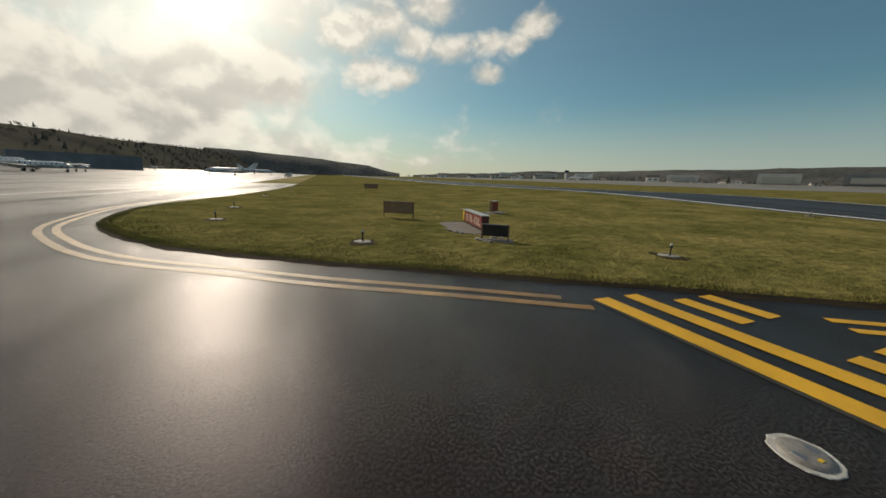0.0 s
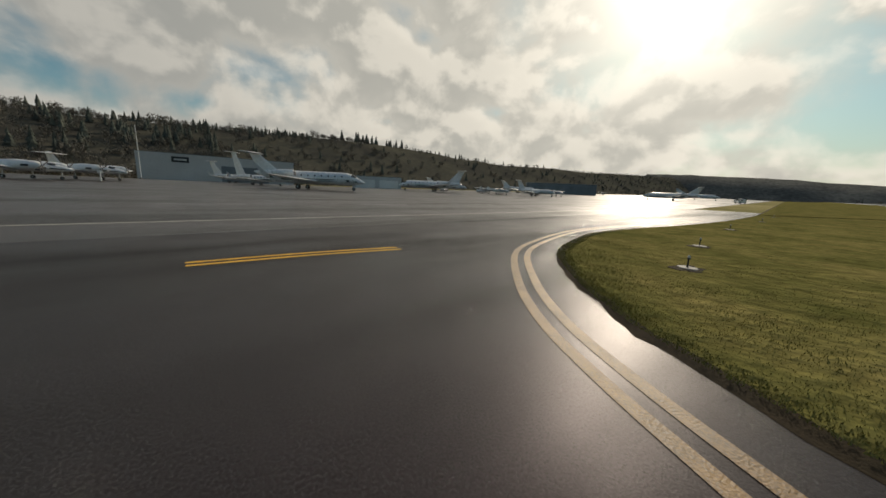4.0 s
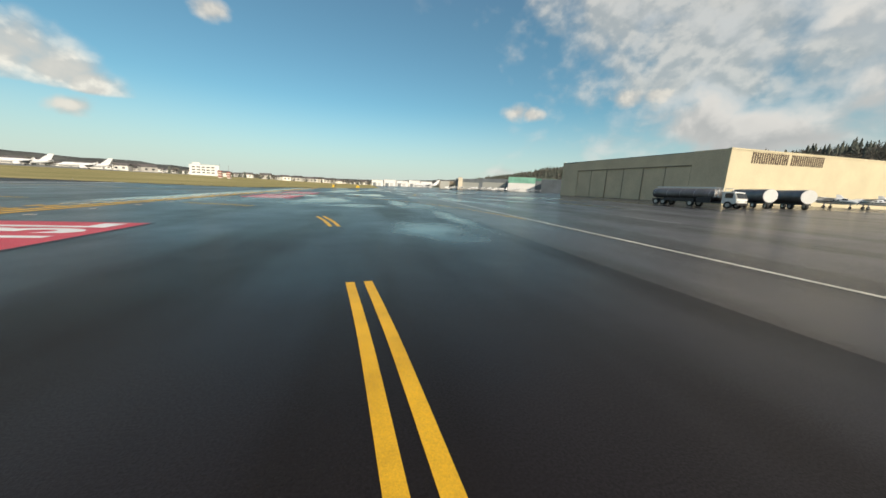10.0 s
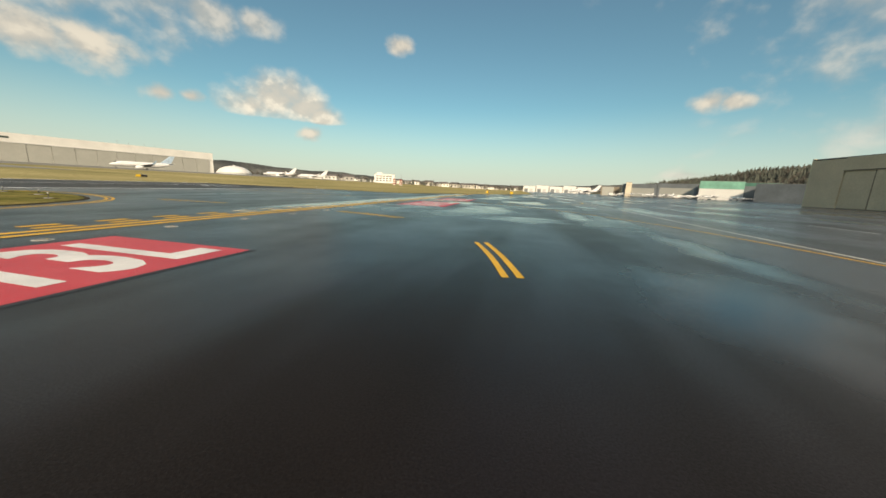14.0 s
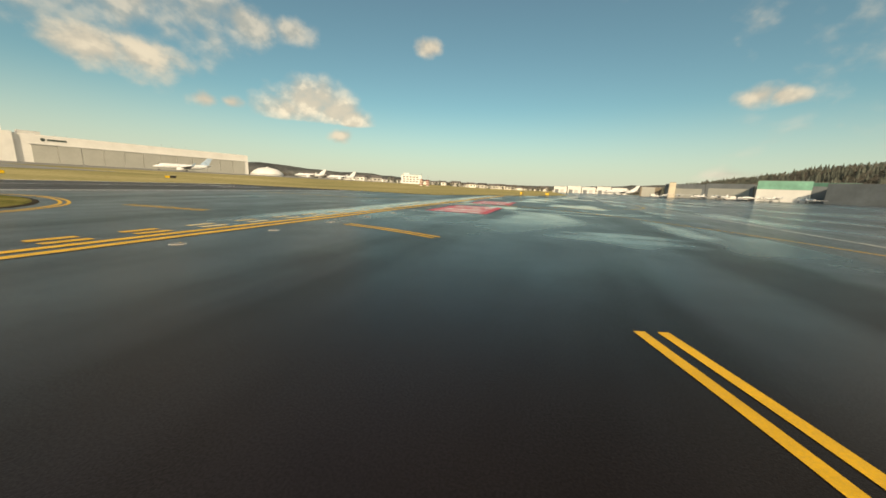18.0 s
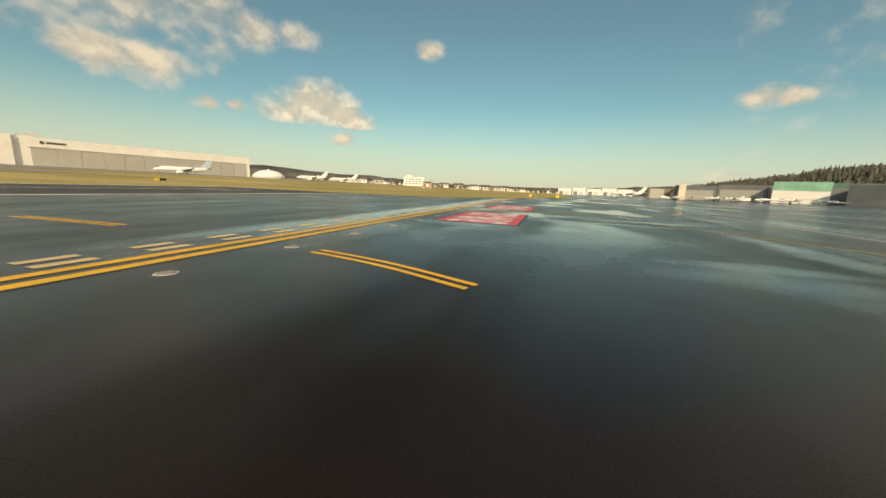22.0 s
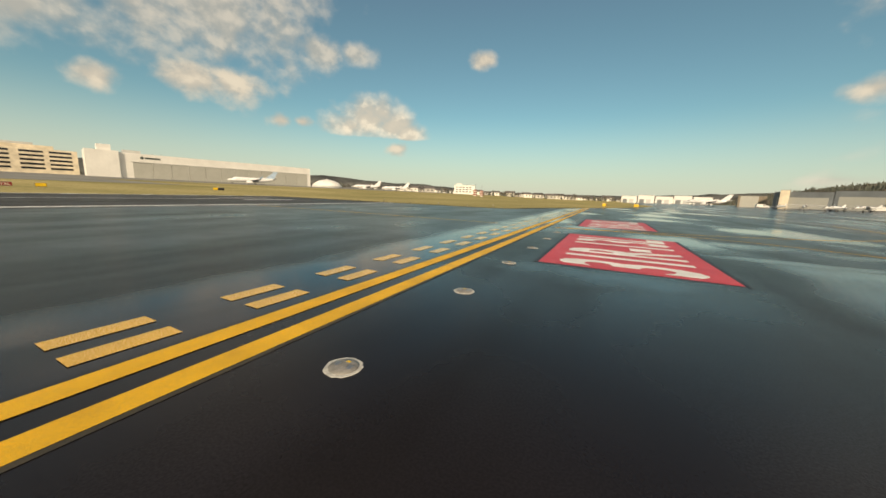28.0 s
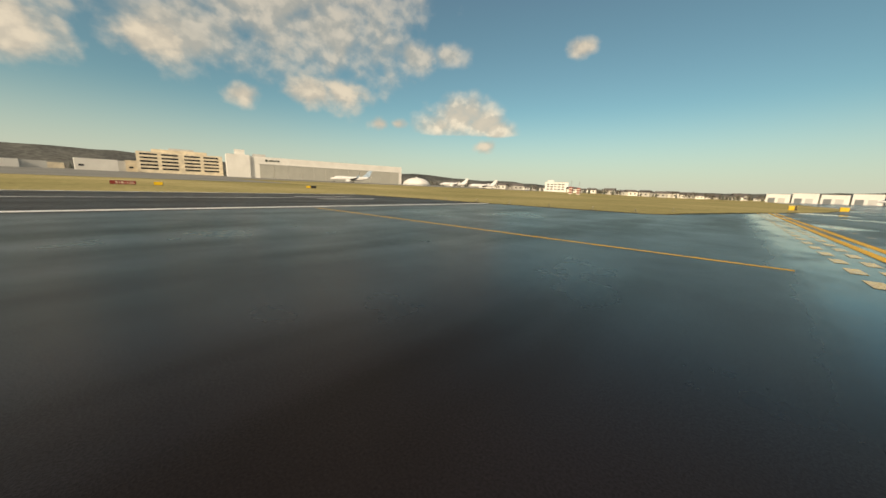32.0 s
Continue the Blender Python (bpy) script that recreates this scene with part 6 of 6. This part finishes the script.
# conifers that stand up on the skyline
for y, n, high in ((-236, 3, 14), (-250, 3, 13), (-264, 4, 12), (-280, 4, 12), (-300, 3, 11), (-317, 2, 12), (-436, 1, 9), (-447, 2, 11), (-515, 1, 11), (-560, 1, 9), (-640, 2, 9), (-720, 1, 9), (10, 2, 12), (42, 4, 9), (98, 2, 11), (122, 2, 13), (140, 3, 13), (158, 3, 12), (185, 3, 10), (-66, 2, 8)):
    for _ in range(n):
        plant(rng.uniform(394, 404), y + rng.uniform(-4, 4), high * rng.uniform(0.8, 1.1), 0)
for _ in range(190):
    y = rng.uniform(-190, 420)
    plant(rng.uniform(376, 404), y, rng.uniform(4.5, 9.5), 0 if noise.noise(Vector((y / 25.0, 3, 0))) + rng.uniform(-0.35, 0.35) > -0.05 else 1)
# round bare crowns on the skyline
for y, n, high in ((-200, 4, 8), (-130, 4, 8), (-85, 3, 7), (-45, 3, 6), (-20, 4, 6), (60, 5, 11), (80, 4, 12), (20, 4, 10), (-345, 3, 6), (-480, 3, 6), (-590, 4, 6), (-680, 4, 6)):
    for _ in range(n):
        plant(rng.uniform(392, 404), y + rng.uniform(-9, 9), high * rng.uniform(0.75, 1.1), 1)
for _ in range(170):
    y = rng.uniform(-60, 90)
    x = rng.uniform(188, 205)
    spots.append((x, y, ridge_height(x, y) + 0.3, rng.uniform(4, 7.5), 1))
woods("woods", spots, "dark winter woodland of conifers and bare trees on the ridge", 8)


def low_hills(name, points, depth, label):
    """Distant range of hills along plan points (x, y, height)."""
    bm = bmesh.new()
    line = []
    for (x0, y0, h0), (x1, y1, h1) in zip(points, points[1:]):
        n = max(2, int(math.hypot(x1 - x0, y1 - y0) / 40))
        for k in range(n):
            u = k / n
            line.append((x0 + (x1 - x0) * u, y0 + (y1 - y0) * u, h0 + (h1 - h0) * u))
    rows = []
    for x, y, h in line:
        d = Vector((x, y)).normalized()
        top = h + 6 * noise.noise(Vector((x / 200, y / 200, 0))) + 4 * noise.noise(Vector((x / 35, y / 35, 4)))
        rows.append([bm.verts.new((x - d.x * depth, y - d.y * depth, -4.0)), bm.verts.new((x - d.x * depth * 0.5, y - d.y * depth * 0.5, top * 0.55)), bm.verts.new((x, y, top)), bm.verts.new((x + d.x * depth, y + d.y * depth, -4.0))])
    for a, b in zip(rows, rows[1:]):
        for i in range(3):
            bm.faces.new((a[i], b[i], b[i + 1], a[i + 1]))
    bmesh.ops.recalc_face_normals(bm, faces=bm.faces[:])
    return tagged(part(name, bm, HAZED_FAR_HILL, smooth=True), label, "hill", kind="structure")


low_hills("hills_west", [(-500, -1900, 36), (-900, -1300, 60), (-1250, -600, 70), (-1350, 0, 76), (-1250, 500, 58), (-900, 1000, 48), (-500, 1350, 24)], 260, "low wooded hills beyond the west side of the field")
low_hills("hills_south", [(500, -1850, 116), (330, -1880, 116), (170, -1900, 112), (0, -1900, 98), (-130, -1900, 88), (-240, -1890, 78), (-330, -1880, 52), (-450, -1850, 34)], 200, "wooded end of the ridge far to the south")
low_hills("hills_north", [(-600, 1400, 22), (-200, 1750, 20), (300, 1700, 34), (700, 1500, 60)], 260, "low hazy hills to the north")

# houses and small buildings along the north and west horizon
house = thing("far_house", 0, 640, "small pale house on the far edge of the field", "house", group="far houses")
part("wall", a_box(-6, 6, -4.5, 4.5, -1, 4.2), HOUSE_A, house)
part("roof", loft(bmesh.new(), [[Vector((x, y, z)) for y, z in ((-5, 4.2), (5, 4.2), (0, 6.8))] for x in (-6.4, 6.4)]), HOUSE_ROOF, house)
part("window", a_box(-3.6, -1.6, -4.56, -4.5, 1.4, 2.8), GLASS, house)
part("window", a_box(1.6, 3.6, -4.56, -4.5, 1.4, 2.8), GLASS, house)
rng = random.Random(21)
for k in range(165):
    b = radians(rng.uniform(-42, 12)) if k < 75 or k >= 95 else radians(rng.uniform(195, 250))
    dist = rng.uniform(560, 1100) if k < 75 or k >= 95 else rng.uniform(480, 900)
    x, y = math.sin(b) * dist, math.cos(b) * dist
    s = rng.uniform(0.7, 1.5)
    copy_thing(house, pose(x, y, ground_height(x, y) + 0.4, 0, 0, math.degrees(-b) + rng.uniform(-40, 40)) @ Matrix.Diagonal((s, s, s, 1)))
spots = []
for _ in range(1500):
    b = radians(rng.uniform(-95, 16)) if rng.random() < 0.75 else radians(rng.uniform(183, 255))
    dist = rng.uniform(560, 1250)
    x, y = math.sin(b) * dist, math.cos(b) * dist
    south = y < 0 and x > -500
    spots.append((x, y, ground_height(x, y), rng.uniform(3, 5.5) if south else rng.uniform(5, 12), 0 if rng.random() < 0.4 else 1))
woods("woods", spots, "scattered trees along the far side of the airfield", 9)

# hangars and sheds across the runway to the south-west
for b, dist, w, h, m in ((-125.5, 470, 30, 6.5, PALE_GREY), (-116.0, 360, 24, 6.5, PALE_GREY), (-109.0, 340, 24, 6.0, BLUE_GREY), (-144.0, 800, 46, 9, PALE_GREY), (-138.0, 640, 30, 8, WHITE_PAINT), (-150.0, 900, 40, 10, WHITE_PAINT)):
    x, y = 4 + math.sin(radians(b)) * dist, -36 + math.cos(radians(b)) * dist
    simple_building("far_hangar", x, y, -b - 180 + 180, w, 24, h, m, "low hangar across the runway to the south-west", "hangar", doors=((3, w - 3, h - 2.5, DOOR_GREY),), z=1.7 + dist * 0.022)
for k in range(16):
    b = radians(-104.0 + k * 0.55)
    x, y = 4 + math.sin(b) * 330, -36 + math.cos(b) * 330
    simple_building("white_storage_unit", x, y, 57, 2.9, 8, 3.2, WHITE_PAINT, "white storage unit in a row across the runway", "container", z=9.6)
tw = thing("control_tower", -560.0, -690.0, "far control tower with a dark glazed cab", "tower")
part("shaft", a_box(-3, 3, -3, 3, -1, 18), PALE_GREY, tw)
part("cab", lathe(bmesh.new(), ((4.0, 18), (5.6, 22.5), (5.2, 23.2), (3.0, 24)), 12), GLASS, tw)
place_jet((-330.0, -420.0), (-352.0, -396.0), "white airliner on the far side of the runway", airliner=True, group=AL, stripe=AIRCRAFT)
